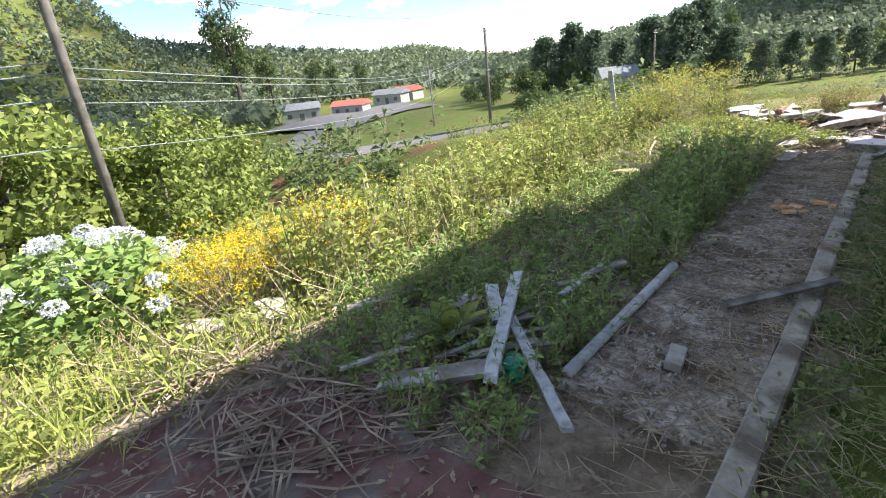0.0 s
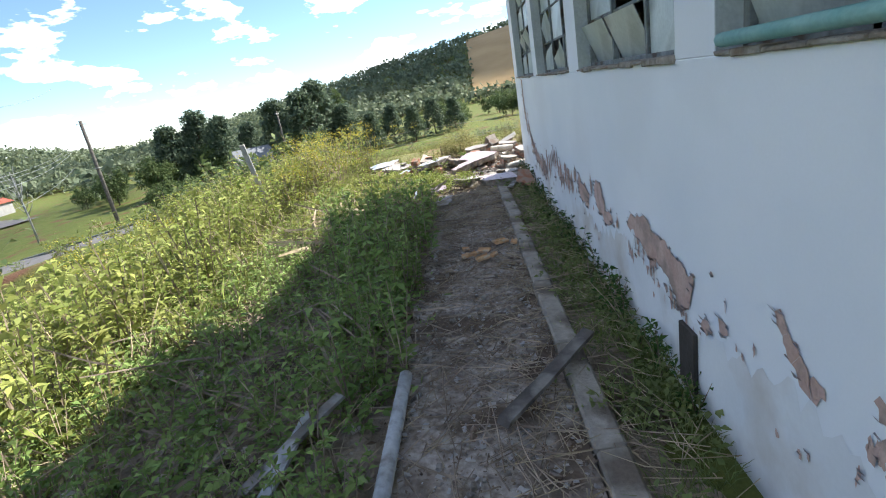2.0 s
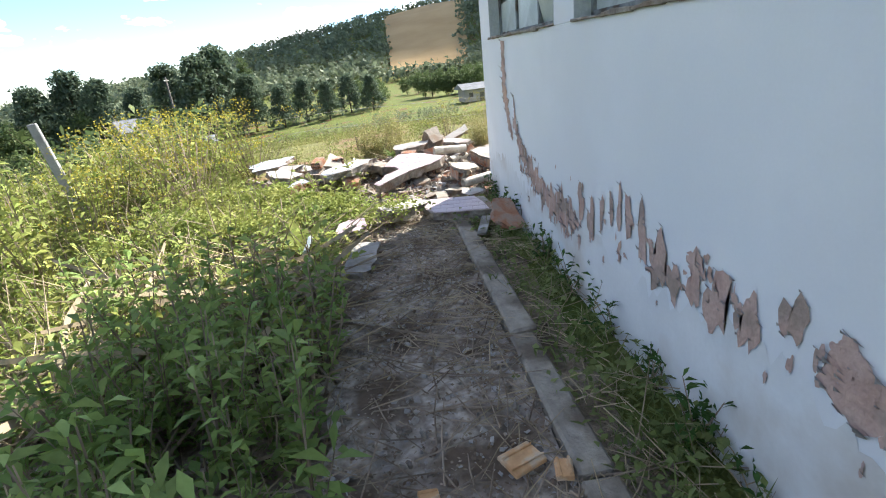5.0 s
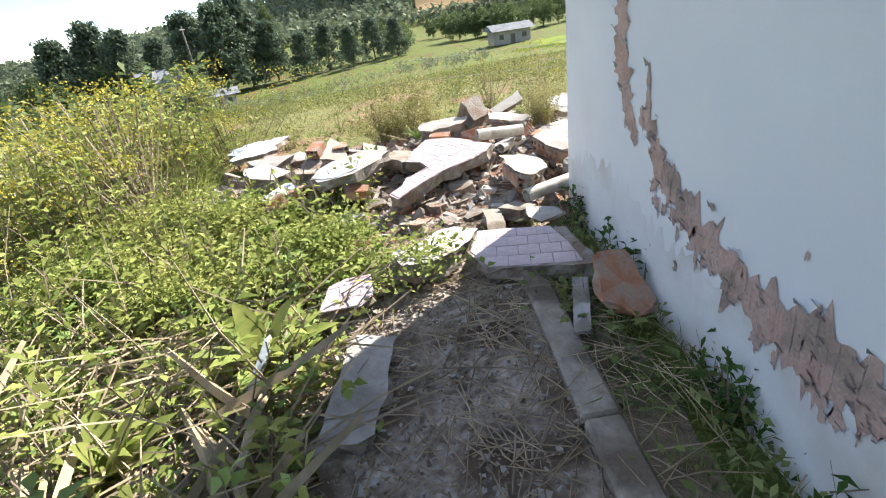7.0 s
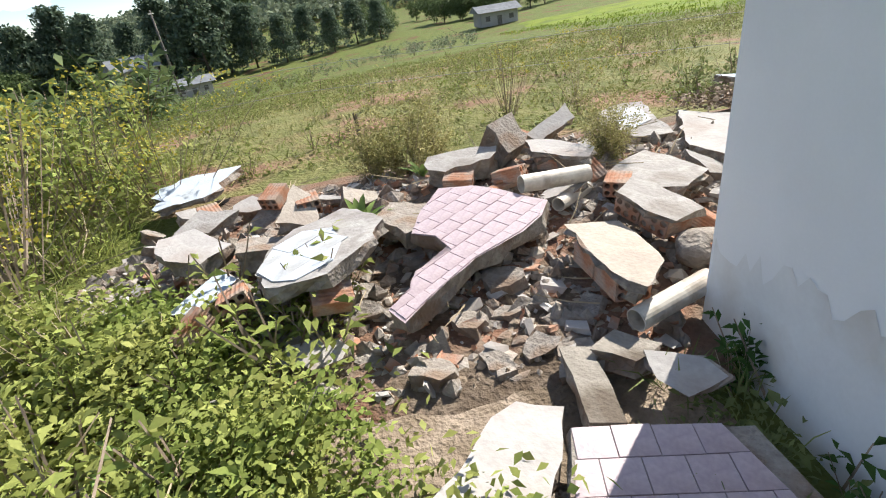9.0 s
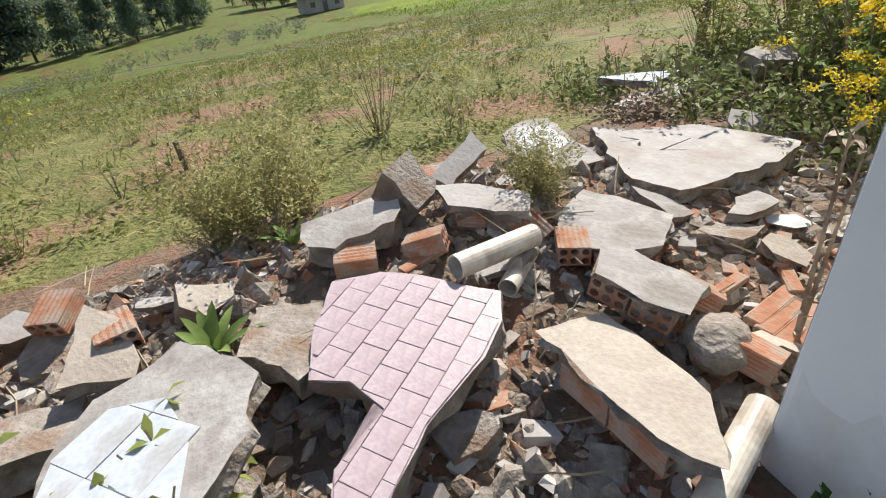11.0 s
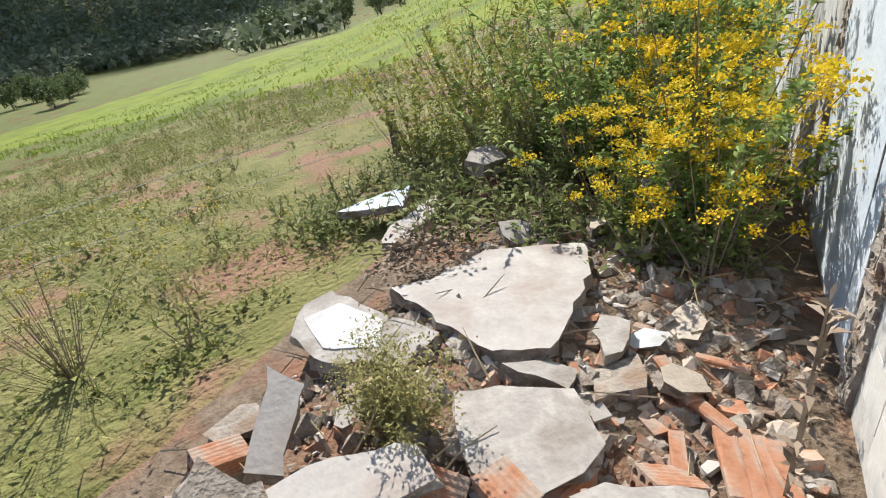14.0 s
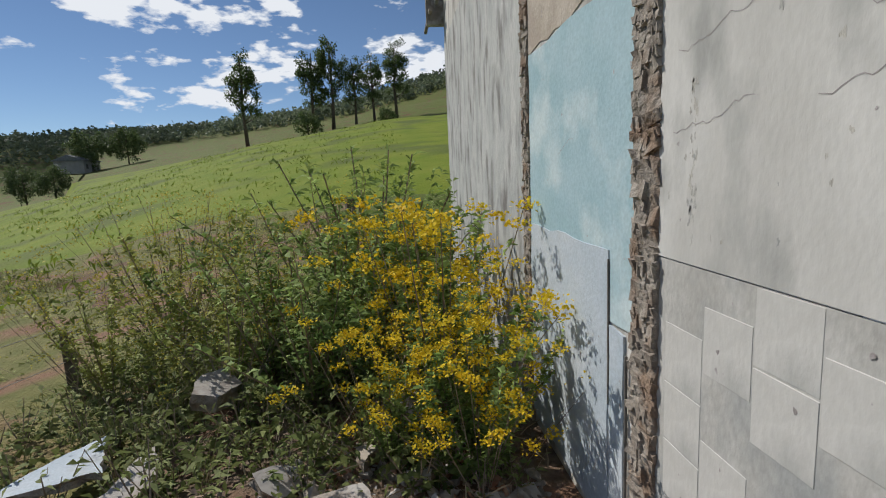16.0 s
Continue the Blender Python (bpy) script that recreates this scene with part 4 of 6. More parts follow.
slab("concrete_slab", [(1.78, 12.44), (2.17, 12.35), (2.42, 12.2), (1.94, 11.95)], 0.15, 0.05, M_BLUEWHITE, "pale blue painted plaster slab among weeds", tilt=(-3, 3))
slab("concrete_slab", [(1.42, 11.82), (1.65, 11.88), (2.17, 11.80), (1.91, 11.65), (1.46, 11.72)], 0.15, 0.07, M_DUST, "long pale plaster fragment among weeds", tilt=(3, -3))
slab("concrete_slab", [(2.48, 11.7), (2.8, 11.78), (3.05, 11.66), (2.8, 11.48), (2.5, 11.55)], 0.3, 0.12, M_CONC, "pale concrete lump under the weeds", tilt=(14, 4))
slab("concrete_slab", [(2.25, 10.25), (2.55, 10.18), (2.62, 10.42), (2.32, 10.5)], 0.22, 0.1, M_DUST, "pale plaster lump under the yellow bush", tilt=(18, -12))
slab("concrete_slab", [(0.95, 10.27), (1.05, 10.2), (1.04, 10.09), (0.95, 10.12), (0.90, 10.21)], 0.1, 0.025, M_WHITETILE, "small white tile fragment on crumbled soil", rough=0.006)
slab("concrete_slab", [(-2.95, 11.74), (-2.74, 11.93), (-2.34, 11.99), (-2.43, 11.47), (-2.78, 11.34)], 0.14, 0.05, M_BLUEWHITE, "pale blue white plaster slab on the rubble", tilt=(3, -2), rough=0.04)
slab("concrete_slab", [(-0.90, 11.05), (-0.66, 11.05), (-0.47, 10.97), (-0.53, 10.85), (-0.82, 10.80), (-0.92, 10.88)], 0.28, 0.12, M_CONC, "rough grey concrete beam fragment", tilt=(8, -4), rough=0.025)
slab("concrete_slab", [(-0.52, 11.04), (-0.36, 11.2), (-0.27, 11.0), (-0.40, 10.84)], 0.37, 0.2, M_MORTAR, "upright grey concrete lump", tilt=(34, 18), rough=0.03)
slab("concrete_slab", [(-0.24, 11.14), (0.06, 11.30), (0.08, 11.17), (-0.2, 11.03)], 0.33, 0.05, M_DUST, "pale plaster plate leaning on the heap", tilt=(28, -6), rough=0.015)
slab("concrete_slab", [(-1.16, 10.72), (-0.95, 10.62), (-0.93, 10.3), (-1.08, 10.22), (-1.24, 10.45)], 0.17, 0.09, M_MORTAR, "crumbly mortar slab beside the pink tiles", tilt=(-4, 6), rough=0.03)
slab("concrete_slab", [(-0.59, 9.4), (-0.48, 9.38), (-0.50, 9.03), (-0.6, 9.05)], 0.035, 0.08, M_KERB, "broken length of concrete kerb", rough=0.01)
slab("concrete_slab", [(-0.38, 9.42), (-0.26, 9.30), (-0.38, 9.24), (-0.5, 9.34)], 0.06, 0.08, M_KERB, "short broken kerb piece", rough=0.01)
slab("concrete_slab", [(-0.34, 9.28), (-0.18, 9.2), (-0.16, 9.1), (-0.29, 9.07), (-0.35, 9.16)], 0.06, 0.015, M_DUST, "thin pale plaster flake", tilt=(8, -8), rough=0.01)
slab("clay_roof_tile", [(-0.25, 8.36), (-0.10, 8.42), (0.0, 8.16), (-0.12, 8.06), (-0.26, 8.12)], 0.10, 0.04, M_CLAY, "broken orange clay piece leaning on the wall", side=M_CLAY, tilt=(28, 18), category="clay piece")
slab("board", [(-0.42, 8.02), (-0.36, 8.0), (-0.24, 8.4), (-0.31, 8.42)], 0.04, 0.02, M_WOOD, "grey board scrap beside the kerb", rough=0.004, category="board")
slab("concrete_slab", [(-2.41, 10.69), (-2.31, 10.92), (-2.04, 10.83), (-2.18, 10.66)], 0.2, 0.06, M_CONC, "long grey plaster plate on the heap", side=M_MORTAR, tilt=(10, -5), rough=0.02)
slab("concrete_slab", [(-2.4, 10.55), (-2.24, 10.64), (-2.0, 10.45), (-2.1, 10.28), (-2.3, 10.33)], 0.2, 0.09, M_DUST, "pale plaster slab on the heap", side=M_MORTAR, tilt=(6, 4), rough=0.025)
slab("concrete_slab", [(-1.99, 10.57), (-1.74, 10.6), (-1.70, 10.37), (-1.93, 10.3)], 0.15, 0.1, M_MORTAR, "brown mortar slab on the heap", tilt=(-10, 8), rough=0.03)
slab("concrete_slab", [(-1.75, 10.5), (-1.72, 10.8), (-1.58, 10.74), (-1.54, 10.5)], 0.25, 0.1, M_PLASTER, "cream masonry fragment leaning on the heap", side=M_MORTAR, tilt=(20, 14), rough=0.02)
slab("concrete_slab", [(-2.12, 9.88), (-1.98, 10.18), (-1.88, 10.1), (-2.0, 9.86)], 0.16, 0.04, M_BLUEWHITE, "pale plaster strip among the creeper", tilt=(8, 8), rough=0.012)
slab("concrete_slab", [(0.55, 10.3), (0.72, 10.34), (0.86, 10.2), (0.66, 10.12)], 0.12, 0.06, M_MORTAR, "grey masonry flake on the heap", tilt=(-8, 6))
slab("concrete_slab", [(0.5, 10.62), (0.62, 10.55), (0.66, 10.38), (0.54, 10.36)], 0.18, 0.07, M_CONC, "grey broken masonry fragment on the heap", tilt=(12, 10))
# random larger fragments spread over the heap
rr = random.Random(31)
for x, y in ((-2.62, 10.9), (-2.45, 11.25), (-2.1, 11.2), (-1.9, 11.0), (-1.55, 11.02), (-1.35, 10.92), (-1.95, 10.15), (-2.3, 10.05), (-1.5, 9.62), (0.12, 11.05), (0.3, 11.0), (0.9, 10.3), (0.75, 10.02), (1.15, 10.05), (1.7, 10.3), (1.95, 10.6), (0.35, 9.72), (-0.62, 10.62), (-0.2, 10.5), (-2.75, 11.15), (1.75, 11.0), (-0.05, 11.45), (-0.55, 11.4)):
    s = rr.uniform(0.07, 0.16)
    o = [(x + a, y + b) for a, b in blot(s, s * rr.uniform(0.5, 0.9), 8, 0.3, rr)]
    slab("concrete_slab", o, hz(x, y) + rr.uniform(0.08, 0.16), rr.uniform(0.04, 0.09), rr.choice((M_CONC, M_PLASTER, M_DUST, M_MORTAR)), "broken masonry fragment lying in the heap", side=M_MORTAR, tilt=(rr.uniform(-22, 22), rr.uniform(-22, 22)), rough=0.014)

hb = tagged(new("hollow_brick", BRICK), "broken orange hollow clay brick in the rubble", "brick", "bricks in the rubble")
spots = [(0.3, 10.02, 0.06, 40), (0.05, 10.42, 0.14, -30), (-0.46, 10.72, 0.17, 60), (-1.85, 9.92, 0.12, 20), (-1.62, 10.72, 0.2, 15), (-0.75, 10.78, 0.16, 75), (0.3, 11.1, 0.1, 10), (0.20, 9.72, 0.06, 20), (-1.9, 11.1, 0.14, -20), (-0.02, 10.62, 0.14, 5), (-2.3, 11.05, 0.1, 30), (-0.2, 11.35, 0.16, 70), (-1.42, 9.82, 0.12, 100), (-2.0, 9.78, 0.1, 130)]
for i, (x, y, z, a) in enumerate(spots):
    m = pose(x, y, z + 0.03, random.uniform(-25, 25), random.uniform(-25, 25), a)
    if i == 0:
        hb.matrix_basis = m @ Matrix.Scale(0.9, 4)
    else:
        copy_thing(hb, m)


def pipe(a, b, r, label):
    a, b = Vector(a), Vector(b)
    n = 24
    d = (b - a).normalized()
    u = d.cross(Vector((0, 0, 1))).normalized()
    w = u.cross(d)
    vs, fs = [], []
    for p, rr in ((a, r), (b, r), (b, r * 0.9), (a, r * 0.9)):
        vs += [p + (u * math.cos(6.2832 * k / n) + w * math.sin(6.2832 * k / n)) * rr for k in range(n)]
    for s in range(4):
        for k in range(n):
            fs.append((s * n + k, s * n + (k + 1) % n, ((s + 1) % 4) * n + (k + 1) % n, ((s + 1) % 4) * n + k))
    return tagged(new("drain_pipe", mesh("drain_pipe", vs, fs, M_PIPE, False)), label, "pipe", "drain pipes")


pipe((-0.47, 10.40, 0.265), (-0.09, 10.48, 0.235), 0.047, "weathered cream plastic drain pipe on the rubble")
pipe((-0.30, 10.33, 0.15), (-0.08, 10.52, 0.14), 0.038, "second cream drain pipe end under the rubble")
pipe((-0.30, 9.42, 0.08), (0.05, 9.56, 0.10), 0.045, "cream plastic drain pipe beside the wall's corner")


def stones(name, n, x0, x1, y0, y1, smin, smax, mat, label, lift=0.0, keep=None, power=3):
    bm = bmesh.new()
    bmesh.ops.create_icosphere(bm, subdivisions=1, radius=1.0)
    base = np.array([v.co[:] for v in bm.verts])
    tri = np.array([[v.index for v in f.verts] for f in bm.faces])
    bm.free()
    xs, ys = area_points(n, x0, x1, y0, y1, keep)
    n = len(xs)
    s = rng.uniform(0, 1, n) ** power * (smax - smin) + smin
    v = base[None] * rng.uniform(0.55, 1.25, (n, len(base), 1)) * (s[:, None, None] * rng.uniform(0.4, 1.2, (n, 1, 3)))
    a = rng.uniform(0, 6.28, n)[:, None]
    X = v[..., 0] * np.cos(a) - v[..., 1] * np.sin(a) + xs[:, None]
    Y = v[..., 0] * np.sin(a) + v[..., 1] * np.cos(a) + ys[:, None]
    Z = v[..., 2] + (height(xs, ys) + s * 0.25 + lift)[:, None]
    V = np.stack([X, Y, Z], -1).reshape(-1, 3)
    F = (tri[None] + (np.arange(n) * len(base))[:, None, None]).reshape(-1, 3)
    return tagged(new(name, mesh(name, V, F, mat)), label, "rubble", kind="stuff")


def chips(name, n, x0, x1, y0, y1, smin, smax, mat, label, lift=0.0, keep=None, flat=0.4, power=2.5, z=None):
    """Angular broken plates and splinters, each a crooked six-sided block."""
    xs, ys = area_points(n, x0, x1, y0, y1, keep)
    n = len(xs)
    s = rng.uniform(0, 1, n) ** power * (smax - smin) + smin
    cube = np.array([(i, j, k) for i in (-1, 1) for j in (-1, 1) for k in (-1, 1)], float)
    v = cube[None] * np.stack([s, s * rng.uniform(0.35, 0.9, n), s * rng.uniform(0.12, 0.4, n)], 1)[:, None]
    v = v * rng.uniform(0.55, 1.15, v.shape)
    q = rng.normal(size=(n, 3)) * flat
    yaw = rng.uniform(0, 6.28, n)
    cx, sx, cy, sy, cz, sz = np.cos(q[:, 0]), np.sin(q[:, 0]), np.cos(q[:, 1]), np.sin(q[:, 1]), np.cos(yaw), np.sin(yaw)
    x, y, w = v[..., 0], v[..., 1], v[..., 2]
    y, w = y * cx[:, None] - w * sx[:, None], y * sx[:, None] + w * cx[:, None]
    x, w = x * cy[:, None] + w * sy[:, None], -x * sy[:, None] + w * cy[:, None]
    x, y = x * cz[:, None] - y * sz[:, None], x * sz[:, None] + y * cz[:, None]
    ground = height(xs, ys) if z is None else np.full(n, z)
    V = np.stack([x + xs[:, None], y + ys[:, None], w + (ground + lift + s * 0.2)[:, None]], -1).reshape(-1, 3)
    faces = np.array([(0, 1, 3, 2), (4, 6, 7, 5), (0, 4, 5, 1), (2, 3, 7, 6), (0, 2, 6, 4), (1, 5, 7, 3)])
    F = (faces[None] + (np.arange(n) * 8)[:, None, None]).reshape(-1, 4)
    return tagged(new(name, mesh(name, V, F, mat)), label, "rubble", kind="stuff")


near_heap = lambda x, y: (((x + 0.7) / 2.3) ** 2 + ((y - 10.5) / 1.15) ** 2 < 1) | (((x - 0.9) / 1.5) ** 2 + ((y - 10.4) / 0.9) ** 2 < 1)
outdoors = lambda x, y: (y > 9.6) | (x < -0.1)
heap_ok = lambda x, y: near_heap(x, y) & outdoors(x, y)
stones("mortar_rubble", 9000, -3.1, 2.4, 9.2, 11.8, 0.008, 0.075, M_MORTAR, "grey mortar lumps and crumbs in a heap", keep=heap_ok, lift=0.02, power=4)
stones("plaster_rubble", 1800, -3.1, 2.4, 9.2, 11.8, 0.008, 0.055, M_PLASTER, "cream plaster lumps in the heap", keep=heap_ok, lift=0.03)
chips("plaster_chips", 1000, -3.1, 2.4, 9.2, 11.8, 0.01, 0.06, M_DUST, "pale plaster chips strewn over the heap", 0.05, heap_ok, 0.45, 3)
chips("mortar_chips", 2200, -3.1, 2.4, 9.2, 11.8, 0.01, 0.07, M_MORTAR, "grey broken mortar plates in the heap", 0.035, heap_ok, 0.5, 3)
chips("brick_chips", 1200, -2.6, 2.2, 9.5, 11.6, 0.01, 0.055, M_CLAY, "orange broken brick pieces in the heap", 0.04, heap_ok, 0.5, 2.5)
chips("brick_chips", 900, 0.15, 1.6, 9.65, 10.5, 0.008, 0.055, M_CLAY, "orange brick splinters beside the wall", 0.02, None, 0.4, 2.5)
stones("soil_crumbs", 8000, -2.6, 2.6, 9.3, 11.3, 0.005, 0.035, M_YARD, "brown crumbled soil between the rubble", 0.03, heap_ok)
stones("walkway_lumps", 1500, -1.35, -0.5, 1.8, 8.9, 0.004, 0.03, M_MORTAR, "brown mortar crumbs on the walkway", lift=0.068)
chips("walkway_crumbs", 2300, -1.35, -0.5, 2.0, 8.9, 0.003, 0.022, M_DUST, "pale plaster crumbs on the walkway", 0.072, None, 0.25, 4)
chips("yard_crumbs", 500, -3.2, -1.35, 0.4, 8.9, 0.006, 0.05, M_PLASTER, "pale mortar crumbs in the yard", 0.03, None, 0.3, 3)
# ribbed clay slab and splinters beside the wall
for i, (x, y, a, k) in enumerate(((0.50, 9.86, 12, 1.3), (0.49, 9.81, 12, 1.3), (0.48, 9.76, 13, 1.3), (0.47, 9.71, 12, 1.3), (0.68, 9.95, 50, 1), (0.42, 10.0, 10, 1), (0.78, 10.05, 35, 1), (0.25, 9.76, 60, 1), (-0.45, 10.72, 20, 1), (-0.5, 10.66, 20, 1), (0.95, 9.9, 80, 0.8))):
    b = tagged(solid("clay_strip", [((0.24, 0.045, 0.016), pose(0, 0, 0.006)), ((0.24, 0.012, 0.022), pose(0, -0.02, 0)), ((0.24, 0.012, 0.022), pose(0, 0.02, 0))], M_CLAY, 0.003, 0.002), "ribbed orange clay brick splinter", "brick piece", "clay splinters")
    b.matrix_basis = pose(x, y, hz(x, y) + 0.09, random.uniform(-5, 5), random.uniform(-5, 5), a) @ Matrix.Scale(k, 4)
# large round stone
d = bpy.data.meshes.new("boulder")
bm = bmesh.new()
bmesh.ops.create_icosphere(bm, subdivisions=4, radius=1.0)
for v in bm.verts:
    k = 1 + 0.14 * noise.noise(v.co * 1.6) + 0.05 * noise.noise(v.co * 5)
    v.co = Vector((v.co.x * 0.12 * k, v.co.y * 0.10 * k, v.co.z * 0.085 * k))
bm.to_mesh(d)
bm.free()
d.materials.append(M_MORTAR)
tagged(new("boulder", d), "round brown weathered stone in the rubble", "stone").matrix_basis = pose(0.16, 9.8, 0.09, 10, 5, 30)
for i, (x, y, s) in enumerate(((-0.56, 9.75, 0.6), (-0.51, 9.44, 0.6), (-0.64, 9.49, 0.7), (-0.72, 9.73, 0.6), (-0.88, 9.70, 0.8), (-0.69, 9.93, 0.9), (-0.53, 9.33, 0.8), (-0.33, 9.33, 0.5), (-0.81, 9.46, 0.6), (-1.05, 9.45, 0.8), (-1.33, 9.87, 0.8), (-3.9, 1.75, 1.6), (-4.4, 1.35, 1.9), (-1.55, 9.75, 0.9), (-2.05, 10.2, 1.0), (-2.4, 10.9, 1.1))):
    poly = [(0.11 * s * a, 0.11 * s * b) for a, b in blot(1, 0.8, 9, 0.25)]
    slab("stone", [(x + a, y + b) for a, b in poly], hz(x, y) + 0.11 * s, 0.13 * s, M_PLASTER if x < -3 else M_MORTAR, "rough brown masonry lump", tilt=(random.uniform(-15, 15), random.uniform(-15, 15)), rough=0.015, category="stone")

# ---- yard things ----
def plank(p, q, w, t, mat, label, twist=0):
    p, q = Vector(p), Vector(q)
    l = (q - p).length
    bm = bmesh.new()
    n = max(3, int(l / 0.15))
    vs = []
    for i in range(n + 1):
        f = i / n - 0.5
        e = random.uniform(-0.006, 0.006)
        for sx, sz in ((-1, -1), (1, -1), (1, 1), (-1, 1)):
            vs.append(bm.verts.new((sx * w / 2 + e, f * l + (random.uniform(-0.03, 0.03) if i in (0, n) else 0), sz * t / 2 + random.uniform(-0.0015, 0.0015))))
    for i in range(n):
        for k in range(4):
            bm.faces.new((vs[i * 4 + k], vs[i * 4 + (k + 1) % 4], vs[i * 4 + 4 + (k + 1) % 4], vs[i * 4 + 4 + k]))
    bm.faces.new(vs[0:4][::-1])
    bm.faces.new(vs[-4:])
    d = bpy.data.meshes.new("plank")
    bm.to_mesh(d)
    bm.free()
    d.materials.append(mat)
    ob = tagged(new("plank", d), label, "plank", "scrap planks")
    m = Matrix.Translation((p + q) / 2) @ (q - p).to_track_quat("Y", "Z").to_matrix().to_4x4() @ pose(0, 0, 0, 0, twist, 0)
    ob.matrix_basis = m
    return ob


plank((-2.10, 2.74, 0.2), (-1.58, 1.70, 0.12), 0.08, 0.022, M_WHITEWOOD, "long plank with flaking white paint on scrap heap", 10)
plank((-1.86, 2.30, 0.12), (-1.12, 1.68, 0.02), 0.06, 0.022, M_WHITEWOOD, "plank with flaking white paint", 5)
plank((-2.16, 2.52, 0.17), (-1.9, 2.22, 0.12), 0.09, 0.02, M_WHITEWOOD, "short plank with flaking white paint")
plank((-2.45, 2.55, 0.02), (-2.1, 2.05, 0.05), 0.06, 0.02, M_WHITEWOOD, "short pale plank on the scrap heap")
plank((-2.0, 2.45, 0.1), (-1.84, 2.2, 0.06), 0.06, 0.02, M_WHITEWOOD, "short plank with flaking white paint")
plank((-2.12, 1.42, 0.05), (-1.62, 1.86, 0.1), 0.14, 0.025, M_WOOD, "grey weathered plank end on the scrap heap")
for i in range(14):
    x, y, a = random.uniform(-2.5, -1.85), random.uniform(1.35, 2.3), random.uniform(0.7, 1.25)
    l = random.uniform(0.3, 0.6)
    plank((x, y, 0.0 + 0.006 * i), (x + l * math.cos(a), y + l * math.sin(a), 0.03 + 0.006 * i), random.uniform(0.03, 0.07), 0.018, M_WOOD, "grey weathered scrap plank in the weeds", random.uniform(-12, 12))
plank((-0.86, 3.25, 0.03), (-0.36, 3.84, 0.08), 0.07, 0.02, M_DARKWOOD, "dark grey weathered plank lying across the walkway")
plank((-3.1, 1.95, 0.0), (-2.85, 2.45, 0.02), 0.11, 0.02, M_WOOD, "grey weathered board in the shade")
tagged(new("white_pipe", tube("white_pipe", [(-1.36, 2.1, 0.0), (-1.35, 2.9, 0.01), (-1.34, 3.75, 0.02)], 0.035, M_WHITEWOOD, 12)), "peeling white painted round pole along the walkway", "pole")
bw = tagged(solid("loose_brick", [((0.09, 0.2, 0.06), pose(0, 0, 0))], M_CONC, 0.006, 0.003), "loose pale mortar-coated brick on the walkway", "brick")
bw.matrix_basis = pose(-0.93, 2.55, 0.005, 0, 4, 8)
for x, y, a, s in ((-0.86, 5.46, 20, 1), (-0.93, 5.6, 60, 0.8), (-0.84, 5.65, -15, 1), (-1.0, 5.58, 100, 0.9), (-0.76, 5.5, 40, 0.6), (-0.68, 5.85, 25, 1.2), (-0.56, 5.78, 80, 0.7), (-1.0, 5.76, 10, 0.6)):
    b = tagged(solid("clay_piece", [((0.09 * s, 0.07 * s, 0.018), pose(0, 0, 0)), ((0.09 * s, 0.008, 0.024), pose(0, 0.02 * s, 0.003)), ((0.09 * s, 0.008, 0.024), pose(0, -0.02 * s, 0.003))], material("clay_piece_orange", (0.62, 0.36, 0.18), (0.70, 0.44, 0.24), 14, c=(0.62, 0.48, 0.34), cscale=20) if x == -0.86 else bpy.data.materials["clay_piece_orange"], 0.003, 0.003), "small broken orange clay brick piece", "brick piece", "clay pieces on the walkway")
    b.matrix_basis = pose(x, y, 0.012, random.uniform(-10, 10), random.uniform(-10, 10), a) @ Matrix.Scale(1.2, 4)
# crumpled green plastic
bm = bmesh.new()
bmesh.ops.create_icosphere(bm, subdivisions=3, radius=0.1)
for v in bm.verts:
    v.co *= 1 + 0.5 * noise.noise(v.co * 14)
    v.co.z *= 0.6
d = bpy.data.meshes.new("plastic_bag")
bm.to_mesh(d)
bm.free()
d.materials.append(M_GREENBAG)
tagged(new("plastic_bag", d), "crumpled translucent green plastic among the planks", "plastic").matrix_basis = pose(-1.62, 1.95, 0.03)
plank((-1.72, 7.85, 0.0), (-1.62, 8.1, 0.16), 0.03, 0.02, M_BLUEWHITE, "short pale blue painted stick in the weeds")


def sticks(name, n, x0, x1, y0, y1, lmin, lmax, r, mat, label, lift=0.0, flat=0.08, keep=None, z0=None):
    xs, ys = area_points(n, x0, x1, y0, y1, keep)
    n = len(xs)
    z = (height(xs, ys) if z0 is None else np.full(n, z0)) + lift
    a = rng.uniform(0, 6.28, n)
    l = rng.uniform(lmin, lmax, n)
    d = np.stack([np.cos(a), np.sin(a), np.abs(rng.normal(size=n)) * flat], 1)
    p = np.stack([xs, ys, z], 1)
    q = p + d * l[:, None]
    mid = (p + q) / 2 + rng.normal(size=(n, 3)) * 0.04 * l[:, None] * np.array([1, 1, 0.4])
    s = np.stack([-np.sin(a), np.cos(a), np.zeros(n)], 1) * r
    u = np.array([0, 0, 1.4]) * r
    V, F = [], []
    ring = lambda c, k: np.stack([c - s * k, c + u * k, c + s * k], 1)
    V = np.concatenate([ring(p, 1), ring(mid, 0.9), ring(q, 0.5)], axis=1).reshape(-1, 3)
    one = [(i * 3 + k, i * 3 + (k + 1) % 3, (i + 1) * 3 + (k + 1) % 3, (i + 1) * 3 + k) for i in range(2) for k in range(3)]
    F = (np.array(one)[None] + (np.arange(n) * 9)[:, None, None]).reshape(-1, 4)
    return tagged(new(name, mesh(name, V, F, mat)), label, "twigs", kind="stuff")


